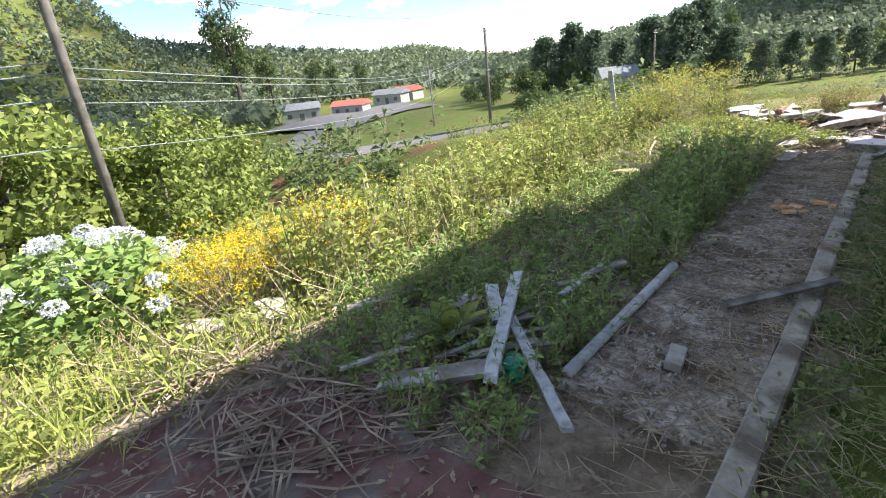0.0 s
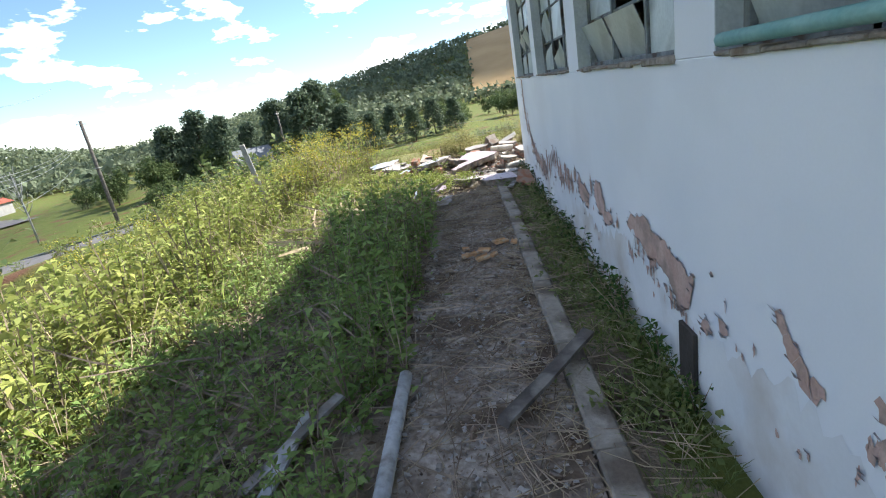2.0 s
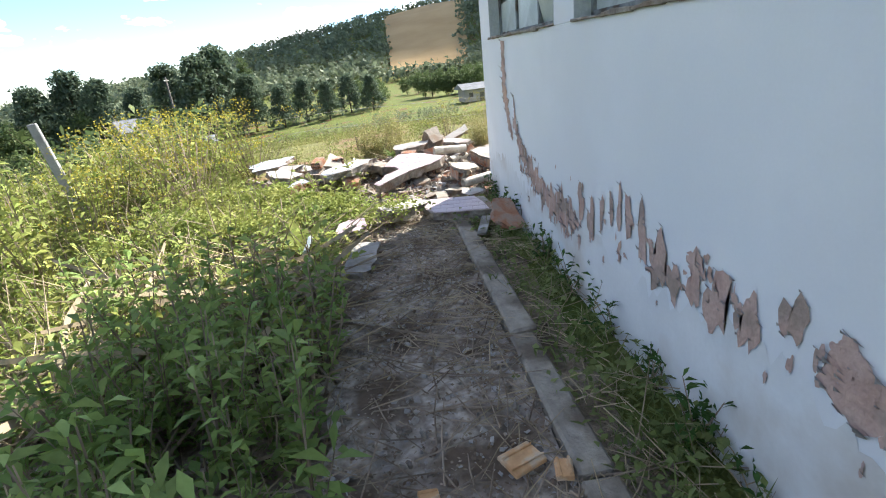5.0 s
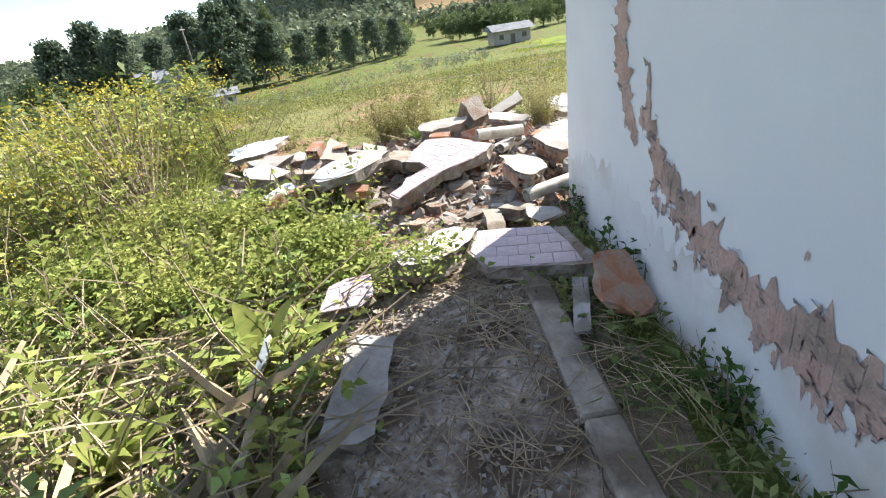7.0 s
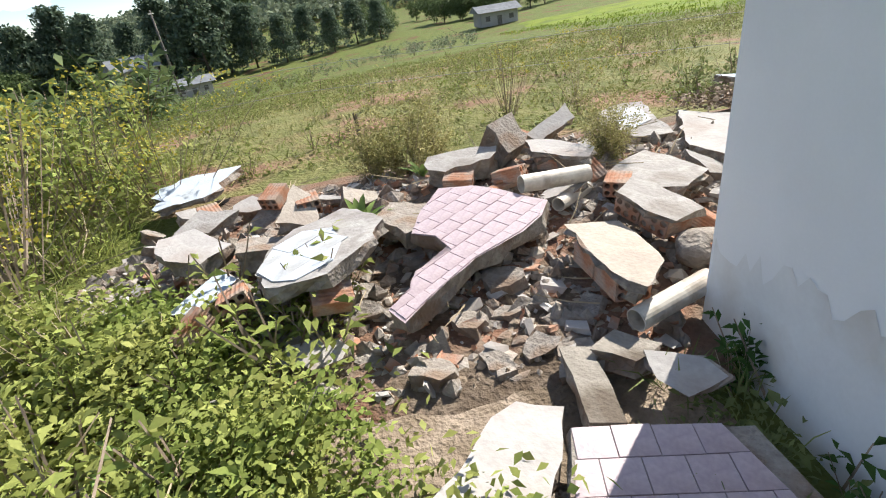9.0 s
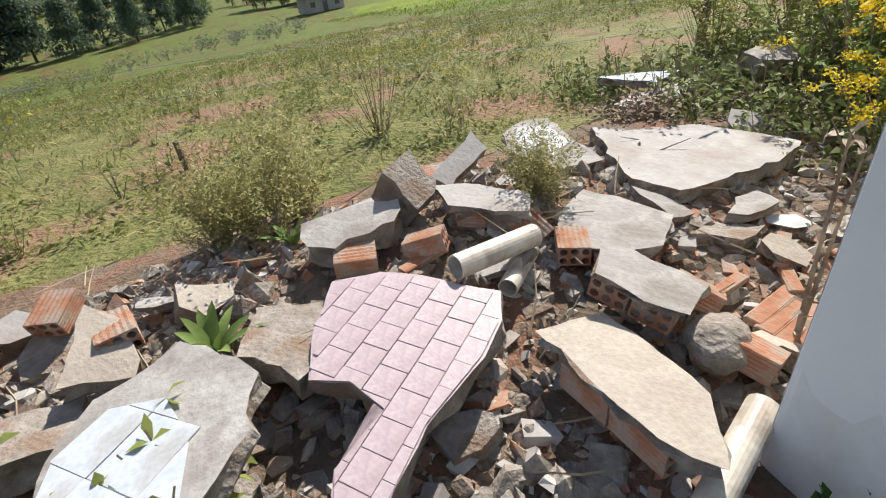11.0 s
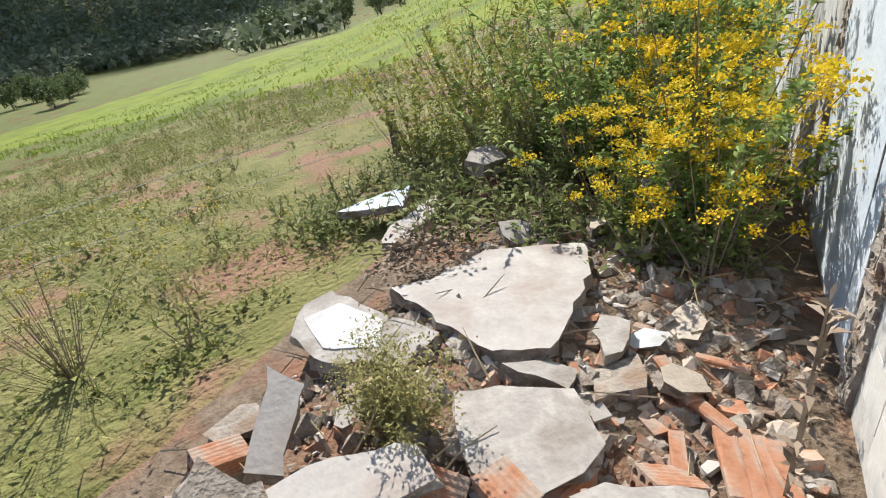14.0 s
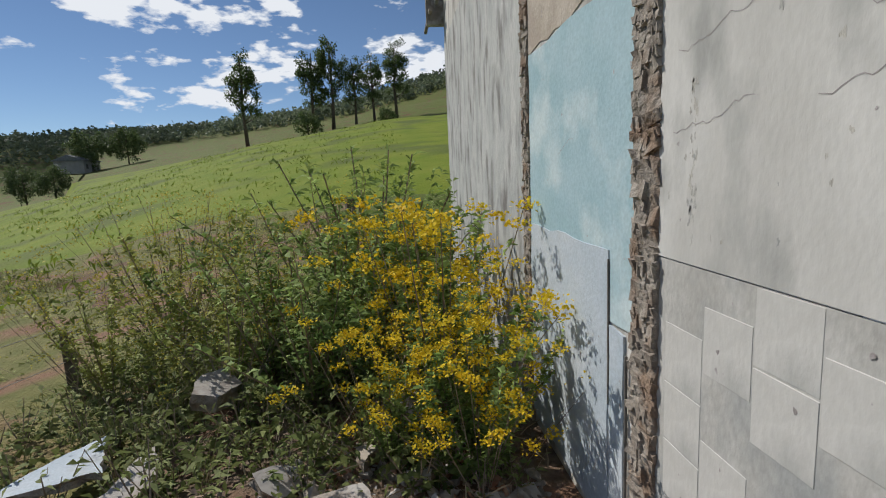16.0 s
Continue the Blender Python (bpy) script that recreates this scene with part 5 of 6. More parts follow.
sticks("twigs", 800, -1.35, -0.45, 1.8, 8.8, 0.06, 0.45, 0.0035, M_STICK, "dry twigs strewn over the walkway", 0.085)
sticks("straw", 200, -1.25, -0.3, 6.4, 8.7, 0.08, 0.35, 0.003, M_STRAW, "dry stalks matted over the walkway's end", 0.088)
sticks("dry_stalks", 420, -2.9, -1.4, 6.3, 9.0, 0.15, 0.6, 0.005, M_STRAW, "pale dry stalks bent over the weeds", 0.12, 0.35)
sticks("straw", 260, -1.3, -0.45, 1.8, 8.8, 0.04, 0.2, 0.002, M_STRAW, "pale straw strewn over the walkway", 0.088)
sticks("straw", 700, -0.75, -0.02, 1.6, 8.6, 0.1, 0.4, 0.0025, M_STRAW, "dry straw between kerb and wall", 0.09)
sticks("twigs", 330, -3.2, -0.5, 0.0, 1.9, 0.06, 0.35, 0.004, M_STICK, "dry twigs on the red floor", 0.075)
sticks("twigs", 220, -3.5, -1.9, 0.5, 1.7, 0.2, 0.7, 0.007, M_STICK, "dry stalks piled at the floor's edge", 0.08)
sticks("branches", 120, -3.2, -1.4, 3.5, 8.8, 0.3, 1.1, 0.008, M_STICK, "dead branches in the weeds", 0.05, 0.15)
sticks("branches", 46, -2.7, -1.5, 6.4, 8.0, 0.3, 0.8, 0.022, M_STRAW, "thick dry stalks heaped in the weeds", 0.16, 0.2)
sticks("straw", 900, -6.5, -3.0, 0.5, 11.0, 0.15, 0.6, 0.004, M_STRAW, "dry pale stalks among the bank weeds", 0.1, 0.6)
sticks("straw", 1100, -3.6, -1.3, 2.0, 9.0, 0.1, 0.4, 0.003, M_STRAW, "dry straw in the weeds", 0.03, 0.3)
sticks("twigs", 150, -2.6, 2.4, 9.6, 11.8, 0.08, 0.28, 0.004, M_STRAW, "dry twigs over the rubble", 0.1, 0.3)


def litter(name, n, x0, x1, y0, y1, lift, label, size=0.035):
    xs, ys = area_points(n, x0, x1, y0, y1)
    b = np.stack([xs, ys, height(xs, ys) + lift], 1)
    d = rng.normal(size=(n, 3)) * np.array([1, 1, 0.15])
    tagged(new(name, quads(name, leaf_quads(b, d, rng.uniform(0.4, 1.3, n) * size, size * 0.5), M_LITTER)), label, "leaf litter", kind="stuff")


litter("leaf_litter", 7000, -1.36, -0.42, 1.8, 8.9, 0.085, "dry leaf litter on the walkway", 0.022)
litter("leaf_litter", 900, -3.1, -0.6, -0.2, 1.6, 0.08, "dry leaf litter on the red floor", 0.05)
litter("leaf_litter", 3500, -3.4, -1.3, 2.0, 9.0, 0.04, "dry leaf litter in the weeds", 0.05)

# ---- plants near the path ----
WM = {"leaf": L_WEED, "stem": M_STICK, "flower": L_YELLOW}
LM = {"leaf": L_LIGHT, "stem": M_STICK, "flower": L_YELLOW}
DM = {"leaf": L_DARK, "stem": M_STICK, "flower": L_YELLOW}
tall = [weed(0.9, 60, 0.12) for _ in range(6)]
small = [weed(0.35, 30, 0.08, 0.3, 4) for _ in range(6)]
low = [broad(0.16, 26, 0.07, 0.13) for _ in range(5)]
tufts = [tuft(0.28, 24) for _ in range(5)]
x, y = area_points(900, -8.5, -3.3, 1.5, 13.5, lambda a, b: (b > 2.2 + 0.0 * a) & (a < -3.3 - 0.3 * np.sin(b * 3)))
scatter("weeds", tall, x, y, rng.uniform(0.5, 1.15, len(x)), LM, "tall sunlit green weeds on the bank")
x, y = area_points(900, -7, -3.1, -1.5, 13)
scatter("weeds", small, x, y, rng.uniform(0.6, 1.3, len(x)), LM, "low sunlit weeds on the bank")
x, y = area_points(1100, -7, -3.0, -2, 13)
scatter("grass", tufts, x, y, rng.uniform(0.7, 1.7, len(x)), {"leaf": L_LIGHT}, "dry yellow green grass on the bank", "grass")
x, y = area_points(1400, -3.6, -1.42, 2.0, 9.2, lambda a, b: ~((b > 6.5) & (rng.uniform(0, 1, len(a)) < 0.55)) & ~((a > -2.6) & (b < 3.0) & (rng.uniform(0, 1, len(a)) < 0.6)))
scatter("weeds", small + low, x, y, rng.uniform(0.4, 1.0, len(x)), WM, "low green weeds in the house's shade")
x, y = area_points(170, -2.6, -1.36, 3.4, 7.2, lambda a, b: a > -1.6 - 0.28 * (b - 3.4))
scatter("weeds", tall, x, y, rng.uniform(0.4, 0.8, len(x)), WM, "leafy green weeds along the walkway")
x, y = area_points(330, -3.2, -1.42, 6.6, 10.2)
scatter("weeds", small + low, x, y, rng.uniform(0.6, 1.2, len(x)), LM, "sunlit creeping weeds beside the rubble")
x, y = area_points(1050, -3.4, -0.8, 8.6, 10.2, lambda a, b: a < -0.85 - 0.9 * (b - 8.6))
scatter("creeper", [broad(0.2, 46, 0.05, 0.13) for _ in range(6)], x, y, rng.uniform(0.45, 0.95, len(x)), {"leaf": L_LIGHT}, "light green creeper over the rubble's edge", zs=height(x, y) + 0.06 + 0.1 * np.sin(x * 5) * np.sin(y * 6))
x, y = area_points(330, -0.38, -0.03, 1.3, 9.3)
scatter("grass", tufts + low, x, y, rng.uniform(0.4, 0.8, len(x)), {"leaf": L_SHADEGRASS}, "straggling grass between kerb and wall", "grass", 0.03)
x, y = area_points(60, -0.1, 0.02, 3.0, 9.4)
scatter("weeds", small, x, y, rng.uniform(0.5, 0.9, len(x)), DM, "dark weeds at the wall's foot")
plank((-1.95, 3.05, 0.0), (-1.66, 3.6, 0.05), 0.06, 0.02, M_WOOD, "grey weathered plank in the weeds")
plank((-1.85, 2.95, 0.0), (-1.8, 3.5, 0.03), 0.05, 0.02, M_WHITEWOOD, "short pale plank in the weeds")
x, y = area_points(150, -2.9, -1.35, 1.3, 2.9)
scatter("weeds", small, x, y, rng.uniform(0.5, 0.95, len(x)), WM, "weeds growing through the scrap planks")
x, y = area_points(34, -2.75, -1.4, 1.35, 3.0)
scatter("weeds", tall, x, y, rng.uniform(0.28, 0.5, len(x)), WM, "leafy weeds standing among the scrap planks")
# yellow flowering weeds
fl = [flower_bush(0.9, 34, 20, 0.3, 110) for _ in range(4)]
x, y = area_points(34, -6.8, -4.6, 1.8, 3.9)
scatter("yellow_weeds", fl, x, y, rng.uniform(0.7, 1.05, len(x)), LM, "thick stand of yellow flowering weeds", "flowers")
x, y = np.array([-3.6, -4.0, -3.9, -6.4, -6.0, -5.6, -2.9, -3.3, -3.7]), np.array([10.2, 10.8, 9.6, 8.0, 9.2, 7.2, 11.8, 10.6, 11.2])
scatter("yellow_weeds", fl, x, y, rng.uniform(1.0, 1.35, len(x)), {"leaf": L_LIGHT, "stem": M_STICK, "flower": L_OCHRE}, "fading yellow flowering weeds", "flowers")
big = [flower_bush(1.25, 62, 52, 0.36, 1500, 0.034, 0.02) for _ in range(2)]


def bush(name, t, x, y, s, mats, label, category="bush"):
    ob = scatter(name, [t], np.array([x]), np.array([y]), np.array([s]), mats, label, category)
    if name not in ("thin_flower", "dry_weed"):
        ob["kind"] = "thing"
    return ob


bush("flowering_bush", big[1], 1.75, 9.98, 0.72, WM, "low bush with dense yellow flowers beside the wall")
bush("flowering_bush", big[0], 1.95, 10.45, 0.7, WM, "low bush with dense yellow flowers over rubble")
bush("flowering_bush", big[0], 2.5, 10.1, 1.2, WM, "bush with dense yellow flowers beside the wall")
bush("flowering_bush", big[1], 2.0, 9.95, 0.88, WM, "bush with dense yellow flowers beside the wall")
bush("flowering_bush", big[0], 3.4, 10.3, 1.1, WM, "tall bush with yellow flowers beside the wall")
thin = [flower_bush(1.3, 60, 18, 0.42, 900, 0.05, 0.015) for _ in range(2)]
OM = {"leaf": L_DRY, "stem": M_STICK, "flower": L_OCHRE}
for x, y, s in ((3.3, 12.2, 1.0), (4.0, 12.0, 1.25), (3.1, 11.7, 0.85), (4.6, 12.7, 1.2), (3.7, 11.5, 1.0), (3.4, 12.7, 0.9)):
    bush("thin_bush", thin[int(10 * x) % 2], x, y, s, {"leaf": L_LIGHT, "stem": M_STICK, "flower": L_OCHRE}, "thin twiggy bush with sparse yellow flowers")
dark = weed(1.2, 1500, 0.075, 0.42, 20)
for x, y, s in ((2.9, 11.0, 1.1), (3.6, 10.9, 1.45), (4.3, 10.6, 1.6), (5.2, 10.4, 1.5), (3.0, 10.5, 1.05), (3.4, 11.4, 1.1)):
    bush("leafy_bush", dark, x, y, s, WM, "dark green leafy bush near the wall")


def shrub(h, leaves, size, wide):
    """An airy crown of small leaves on many thin stems."""
    d = norm(rng.normal(size=(46, 3))) * rng.uniform(0.35, 1.0, (46, 1)) ** 0.6
    tips = d * np.array([wide, wide, 0.45 * h]) + np.array([0, 0, 0.55 * h])
    root = rng.normal(size=(46, 3)) * np.array([0.04, 0.04, 0])
    t = rng.uniform(0.3, 1.05, (46, leaves // 46, 1))
    b = (root[:, None] + (tips - root)[:, None] * t + rng.normal(size=(46, leaves // 46, 3)) * 0.05 * h * t).reshape(-1, 3)
    w = np.array([0.003, 0.002, 0])
    return {"leaf": leaf_quads(b, rand_dir(len(b), 0.25), rng.uniform(0.6, 1.4, len(b)) * size, size * 0.4, 0.2), "stem": np.stack([root - w, root + w, tips + w * 0.3, tips - w * 0.3], axis=1)}


dry = shrub(0.85, 3200, 0.034, 0.36)
for x, y, s in ((-1.05, 11.5, 0.95), (0.15, 10.82, 0.6), (-0.85, 11.75, 0.75), (0.22, 10.95, 0.5), (-1.3, 11.6, 0.7)):
    bush("dry_shrub", dry, x, y, s, {"leaf": L_DRY, "stem": M_STRAW}, "dry thin shrub growing from the rubble")
wisp = flower_bush(1.3, 30, 16, 0.4, 200, 0.04, 0.02)
bush("dry_weed", weed(0.85, 60, 0.06, 0.05, 2), 0.42, 9.72, 1.0, {"leaf": M_STICK, "stem": M_STICK}, "dry brown weed standing against the wall")
bush("thin_flower", wisp, 0.6, 12.6, 0.6, OM, "thin yellow flowering weed at the heap's edge")
bush("thin_flower", wisp, 0.0, 12.9, 0.55, OM, "thin yellow flowering weed at the heap's edge")


def strap_plant(x, y, n, length, width, label, mat, name="strap_plant"):
    vs, fs = [], []
    for i in range(n):
        a = i * 2.4 + random.uniform(-0.3, 0.3)
        el = random.uniform(0.5, 1.35)
        l = length * random.uniform(0.7, 1.1)
        c = len(vs)
        for k in range(6):
            f = k / 5
            rr = l * f * math.cos(el) * (1 + 0.2 * f)
            z = l * f * math.sin(el) - 0.25 * l * f * f
            w = width * (1 - f ** 2) * (0.7 + f) / 2
            px, py = rr * math.cos(a), rr * math.sin(a)
            vs += [(px - math.sin(a) * w, py + math.cos(a) * w, z + w * 0.4), (px, py, z), (px + math.sin(a) * w, py - math.cos(a) * w, z + w * 0.4)]
        for k in range(5):
            q = c + 3 * k
            fs += [(q, q + 1, q + 4, q + 3), (q + 1, q + 2, q + 5, q + 4)]
    ob = tagged(new(name, mesh(name, vs, fs, mat, True)), label, "plant")
    ob.matrix_basis = pose(x, y, hz(x, y) + 0.06)


strap_plant(-1.34, 10.62, 12, 0.24, 0.05, "small green strap-leaved plant in the rubble", L_WEED)
strap_plant(-0.95, 11.22, 9, 0.2, 0.04, "small green strap-leaved plant in the rubble", L_WEED)
for x, y in ((-6.3, 4.7), (-6.0, 5.2), (-6.6, 8.6), (-6.9, 9.2), (-6.3, 9.4), (-6.6, 5.4)):
    strap_plant(x, y, 16, 1.1, 0.08, "clump of long arching green leaves", L_DARK)
strap_plant(-2.2, 2.1, 12, 0.42, 0.14, "yellow green broad drooping leaves among planks", L_LIGHT, "broad_leaf_plant")
strap_plant(-1.7, 8.2, 12, 0.42, 0.12, "yellow green broad drooping leaves beside the walkway", L_LIGHT, "broad_leaf_plant")
strap_plant(-2.1, 7.7, 9, 0.3, 0.1, "yellow green broad drooping leaves in the weeds", L_LIGHT, "broad_leaf_plant")


def hydrangea(x, y):
    z = hz(x, y)
    root = tagged(new("hydrangea"), "hydrangea bush with round white flower heads", "bush")
    root.location = (x, y, z)
    n = 1500
    p = norm(rng.normal(size=(n, 3))) * rng.uniform(0.75, 1.0, (n, 1)) * np.array([1.15, 1.0, 0.75]) + np.array([0, 0, 0.55])
    p = p[p[:, 2] > 0.03]
    child(new("leaves", quads("leaves", leaf_quads(p, rand_dir(len(p), 0.1), rng.uniform(0.1, 0.18, len(p)), 0.09, 0.3), L_WEED)), root)
    for _ in range(24):
        a, e = random.uniform(0, 6.28), random.uniform(0.1, 1.4)
        c = np.array([1.18 * math.cos(a) * math.cos(e), 1.03 * math.sin(a) * math.cos(e), 0.58 + 0.8 * math.sin(e)])
        m = 200
        b = c + norm(rng.normal(size=(m, 3))) * np.array([0.095, 0.095, 0.065])
        child(new("flower_head", quads("flower_head", leaf_quads(b, rng.normal(size=(m, 3)), 0.028, 0.026), L_WHITE)), root)


hydrangea(-6.4, 0.9)
hydrangea(-7.9, 1.6)


# ---- field beyond the rubble ----
bare = lambda a, b: (a > 3.0) & (np.abs(b - 13.7 - 0.27 * (a - 3.2)) < 2.0 + 0.5 * np.sin(a * 1.7)) & (rng.uniform(0, 1, len(a)) < 0.85)
in_field = lambda a, b: ~bare(a, b) & (b > 11.9) & ~((a > -3) & (a < 3) & (b < 12.2))
x, y = area_points(4200, -9, 14, 12, 30, in_field)
scatter("meadow_grass", [tuft(0.14, 14, 0.09, 0.012) for _ in range(4)], x, y, rng.uniform(0.5, 1.2, len(x)), {"leaf": L_OLIVE}, "short grazed meadow grass", "grass")
x, y = area_points(5200, -7, 13, 11.7, 25, lambda a, b: in_field(a, b) & (np.sin(a * 1.3 + 0.7 * np.sin(b)) + np.sin(b * 1.7 + a * 0.4) + rng.normal(size=len(a)) * 0.7 > -0.3))
scatter("meadow_herbs", low, x, y, rng.uniform(0.4, 0.9, len(x)), {"leaf": L_OLIVE}, "low herbs in the meadow", "weeds")
x, y = area_points(900, -7, 13, 11.7, 25, in_field)
scatter("meadow_herbs", small, x, y, rng.uniform(0.4, 0.9, len(x)), {"leaf": L_SHRUB, "stem": M_STICK}, "yellow green herbs standing in the meadow", "weeds")
x, y = area_points(1600, -5, 12, 12, 24, in_field)
scatter("dry_meadow_grass", [tuft(0.2, 14, 0.1, 0.008) for _ in range(3)], x, y, rng.uniform(0.5, 1.3, len(x)), {"leaf": L_DRY}, "dry brown grass in the meadow", "grass")
x, y = area_points(2200, 8, 60, 10, 60)
scatter("pasture_grass", [tuft(0.3, 9, 0.25, 0.04) for _ in range(3)], x, y, rng.uniform(0.6, 1.6, len(x)), {"leaf": L_GRASS}, "bright green pasture grass on the slope", "grass")
x, y = area_points(500, 1.6, 4.8, 9.8, 13.0)
scatter("weeds", small + low, x, y, rng.uniform(0.6, 1.2, len(x)), {"leaf": L_SHADEGRASS, "stem": M_STICK}, "tangled low weeds near the wall's foot")


ribbon_soil = [(3.2, 13.6), (5.4, 14.6), (8.4, 15.6), (12.0, 16.4), (18.0, 17.6)]
vs, fs = [], []
for i in range(41):
    f = i / 40 * 4
    k = min(int(f), 3)
    px = ribbon_soil[k][0] + (ribbon_soil[k + 1][0] - ribbon_soil[k][0]) * (f - k)
    py = ribbon_soil[k][1] + (ribbon_soil[k + 1][1] - ribbon_soil[k][1]) * (f - k)
    for j in range(7):
        o = (j - 3) / 3 * (2.5 + 0.4 * math.sin(i * 0.9))
        qx, qy = px - 0.6 * o + random.uniform(-0.1, 0.1), py + 0.8 * o + random.uniform(-0.1, 0.1)
        vs.append((qx, qy, hz(qx, qy) + (-0.05 if j in (0, 6) or i in (0, 40) else 0.03)))
for i in range(40):
    for j in range(6):
        a = i * 7 + j
        fs.append((a, a + 1, a + 8, a + 7))
tagged(new("bare_soil", mesh("bare_soil", vs, fs, M_SOIL, True)), "strip of bare reddish soil across the meadow", "ground", kind="structure")


x, y = area_points(26, 0.95, 1.5, 11.2, 11.6)
scatter("dry_creeper", low, x, y, rng.uniform(0.4, 0.7, len(x)), {"leaf": M_LITTER}, "dry brown creeper over the slab's edge", "weeds", zs=np.full(len(x), 0.2))
x, y = area_points(340, -16, -5, 3, 40, lambda a, b: (b > 3 + (-5 - a) * 0.4) & (np.hypot(a, b) > 14))
scatter("valley_herbs", [weed(0.6, 60, 0.12, 0.5, 5) for _ in range(4)], x, y, rng.uniform(0.6, 1.2, len(x)), {"leaf": L_SHRUB, "stem": M_STICK}, "low scrub on the slope below the bank", "scrub")


# ---- posts, poles, wires ----
def post(x, y, h, w, mat, label, lean=0, name="fence_post"):
    ob = tagged(solid(name, [((w, w, h), pose(0, 0, h / 2))], mat, 0.008, 0.004), label, "post")
    ob.matrix_basis = pose(x, y, hz(x, y) - 0.05, 0, lean, 20)
    return ob


post(-5.2, 11.7, 1.5, 0.1, M_POLE, "pale square concrete fence post in the weeds", -8)
post(8.8, 11.2, 1.2, 0.16, M_BARK, "dark weathered wooden fence post")
post(3.75, 13.2, 0.6, 0.08, M_BARK, "short dark wooden fence post")
post(-1.5, 13.2, 0.32, 0.035, M_BARK, "short wooden stake in the meadow")


def power_pole(x, y, h, r, label):
    root = tagged(new("power_pole"), label, "power pole")
    root.location = (x, y, hz(x, y) - 0.3)
    child(new("shaft", tube("shaft", [(0, 0, 0), (0, 0, h * 0.5), (0, 0, h)], r, M_OLDPOLE, 10, 0.7)), root)
    child(solid("bracket", [((r * 2.4, r * 2.4, 0.08), pose(0, 0, h * 0.62)), ((0.08, 1.2, 0.09), pose(0, 0, h - 0.3))], M_POLE), root)
    return root


power_pole(-9.35, 2.2, 9.0, 0.085, "grey concrete power pole with wires")
power_pole(-36, 48, 11.5, 0.2, "distant grey concrete power pole")
power_pole(-22, 60, 9, 0.12, "distant slender street lamp pole")
for z0, z1, y1 in ((2.1, 2.2, 46), (1.95, 2.0, 46.4), (1.6, 1.6, 45.8), (0.9, 0.2, 45.2), (3.4, 7.0, 46)):
    pts = []
    for i in range(25):
        f = i / 24
        pts.append((-9.35 + (-36 + 9.35) * f, 2.2 + (y1 - 2.2) * f, z0 + (z1 - z0) * f - 1.2 * 4 * f * (1 - f)))
    tagged(new("power_line", tube("power_line", pts, 0.011, M_CABLE, 5)), "thin power cable hanging between poles", "cable", "power lines")
    pts = [(-9.35 - 3 * k, 2.2 - 4 * k, z0 + 0.01 * (k - 3) ** 2) for k in range(6)]
    tagged(new("power_line", tube("power_line", pts, 0.011, M_CABLE, 5)), "thin power cable hanging between poles", "cable", "power lines")
for dz, a, b in ((0.3, (3.75, 13.2), (-4.5, 15.5)), (0.6, (3.75, 13.2), (-4.5, 15.5)), (0.8, (3.75, 13.2), (8.8, 11.2)), (0.5, (3.75, 13.2), (8.8, 11.2))):
    tagged(new("fence_wire", tube("fence_wire", [(a[0] + (b[0] - a[0]) * k / 8, a[1] + (b[1] - a[1]) * k / 8, hz(a[0] + (b[0] - a[0]) * k / 8, a[1] + (b[1] - a[1]) * k / 8) + dz) for k in range(9)], 0.003, M_POLE, 4)), "thin fence wire across the meadow", "wire", "fence wires")


# ---- trees ----
def tree_parts(h, crown_r, crown_z, clumps, leaves, size, mat, squash=1.0, shape="round"):
    """Trunk with limbs and a crown of leaf clumps; meshes shared by copies."""
    limbs = [tube("trunk", [(0, 0, -0.5), (0.02 * h, 0, h * 0.4), (0, 0.02 * h, h * 0.9)], h * 0.022, M_BARK, 7, 0.25)]
    cs = []
    for i in range(clumps):
        if shape == "cone":
            f = rng.uniform(0, 1) ** 0.8
            rr = crown_r * (1 - f * 0.8) * math.sqrt(rng.uniform(0.1, 1))
            a = rng.uniform(0, 6.28)
            c = np.array([rr * math.cos(a), rr * math.sin(a), crown_z + (h - crown_z) * f])
        else:
            d = norm(rng.normal(size=3)) * rng.uniform(0.45, 1.0)
            c = np.array([d[0] * crown_r, d[1] * crown_r, crown_z + (h - crown_z) / 2 + d[2] * (h - crown_z) / 2])
        cs.append(c)
    for c in cs[:14]:
        s = Vector((0, 0, c[2] * 0.7))
        limbs.append(tube("limb", [s, s.lerp(Vector(c), 0.5) + Vector((0, 0, -0.02 * h)), Vector(c)], h * 0.007, M_BARK, 5, 0.4))
    bm = bmesh.new()
    for d in limbs:
        bm.from_mesh(d)
        bpy.data.meshes.remove(d)
    tr = bpy.data.meshes.new("trunk")
    bm.to_mesh(tr)
    bm.free()
    tr.materials.append(M_BARK)
    cs = np.array(cs)
    per = leaves // clumps
    rad = crown_r * 0.3
    b = (cs[:, None] + norm(rng.normal(size=(clumps, per, 3))) * (rad * rng.uniform(0.3, 1.0, (clumps, per, 1))) * np.array([1, 1, 0.7 * squash])).reshape(-1, 3)
    lv = quads("crown", leaf_quads(b, rng.normal(size=b.shape), rng.uniform(0.6, 1.3, len(b)) * size, size * 0.6, 0.1), mat)
    return tr, lv


def tree(parts, x, y, s, label, rot=0.0):
    root = tagged(new("tree"), label, "tree")
    root.matrix_basis = pose(x, y, hz(x, y), 0, 0, rot) @ Matrix.Scale(s, 4)
    child(new("trunk", parts[0]), root)
    child(new("crown", parts[1]), root)
    return root


def at(az, r):
    return CX + r * math.sin(radians(az)), CY + r * math.cos(radians(az))


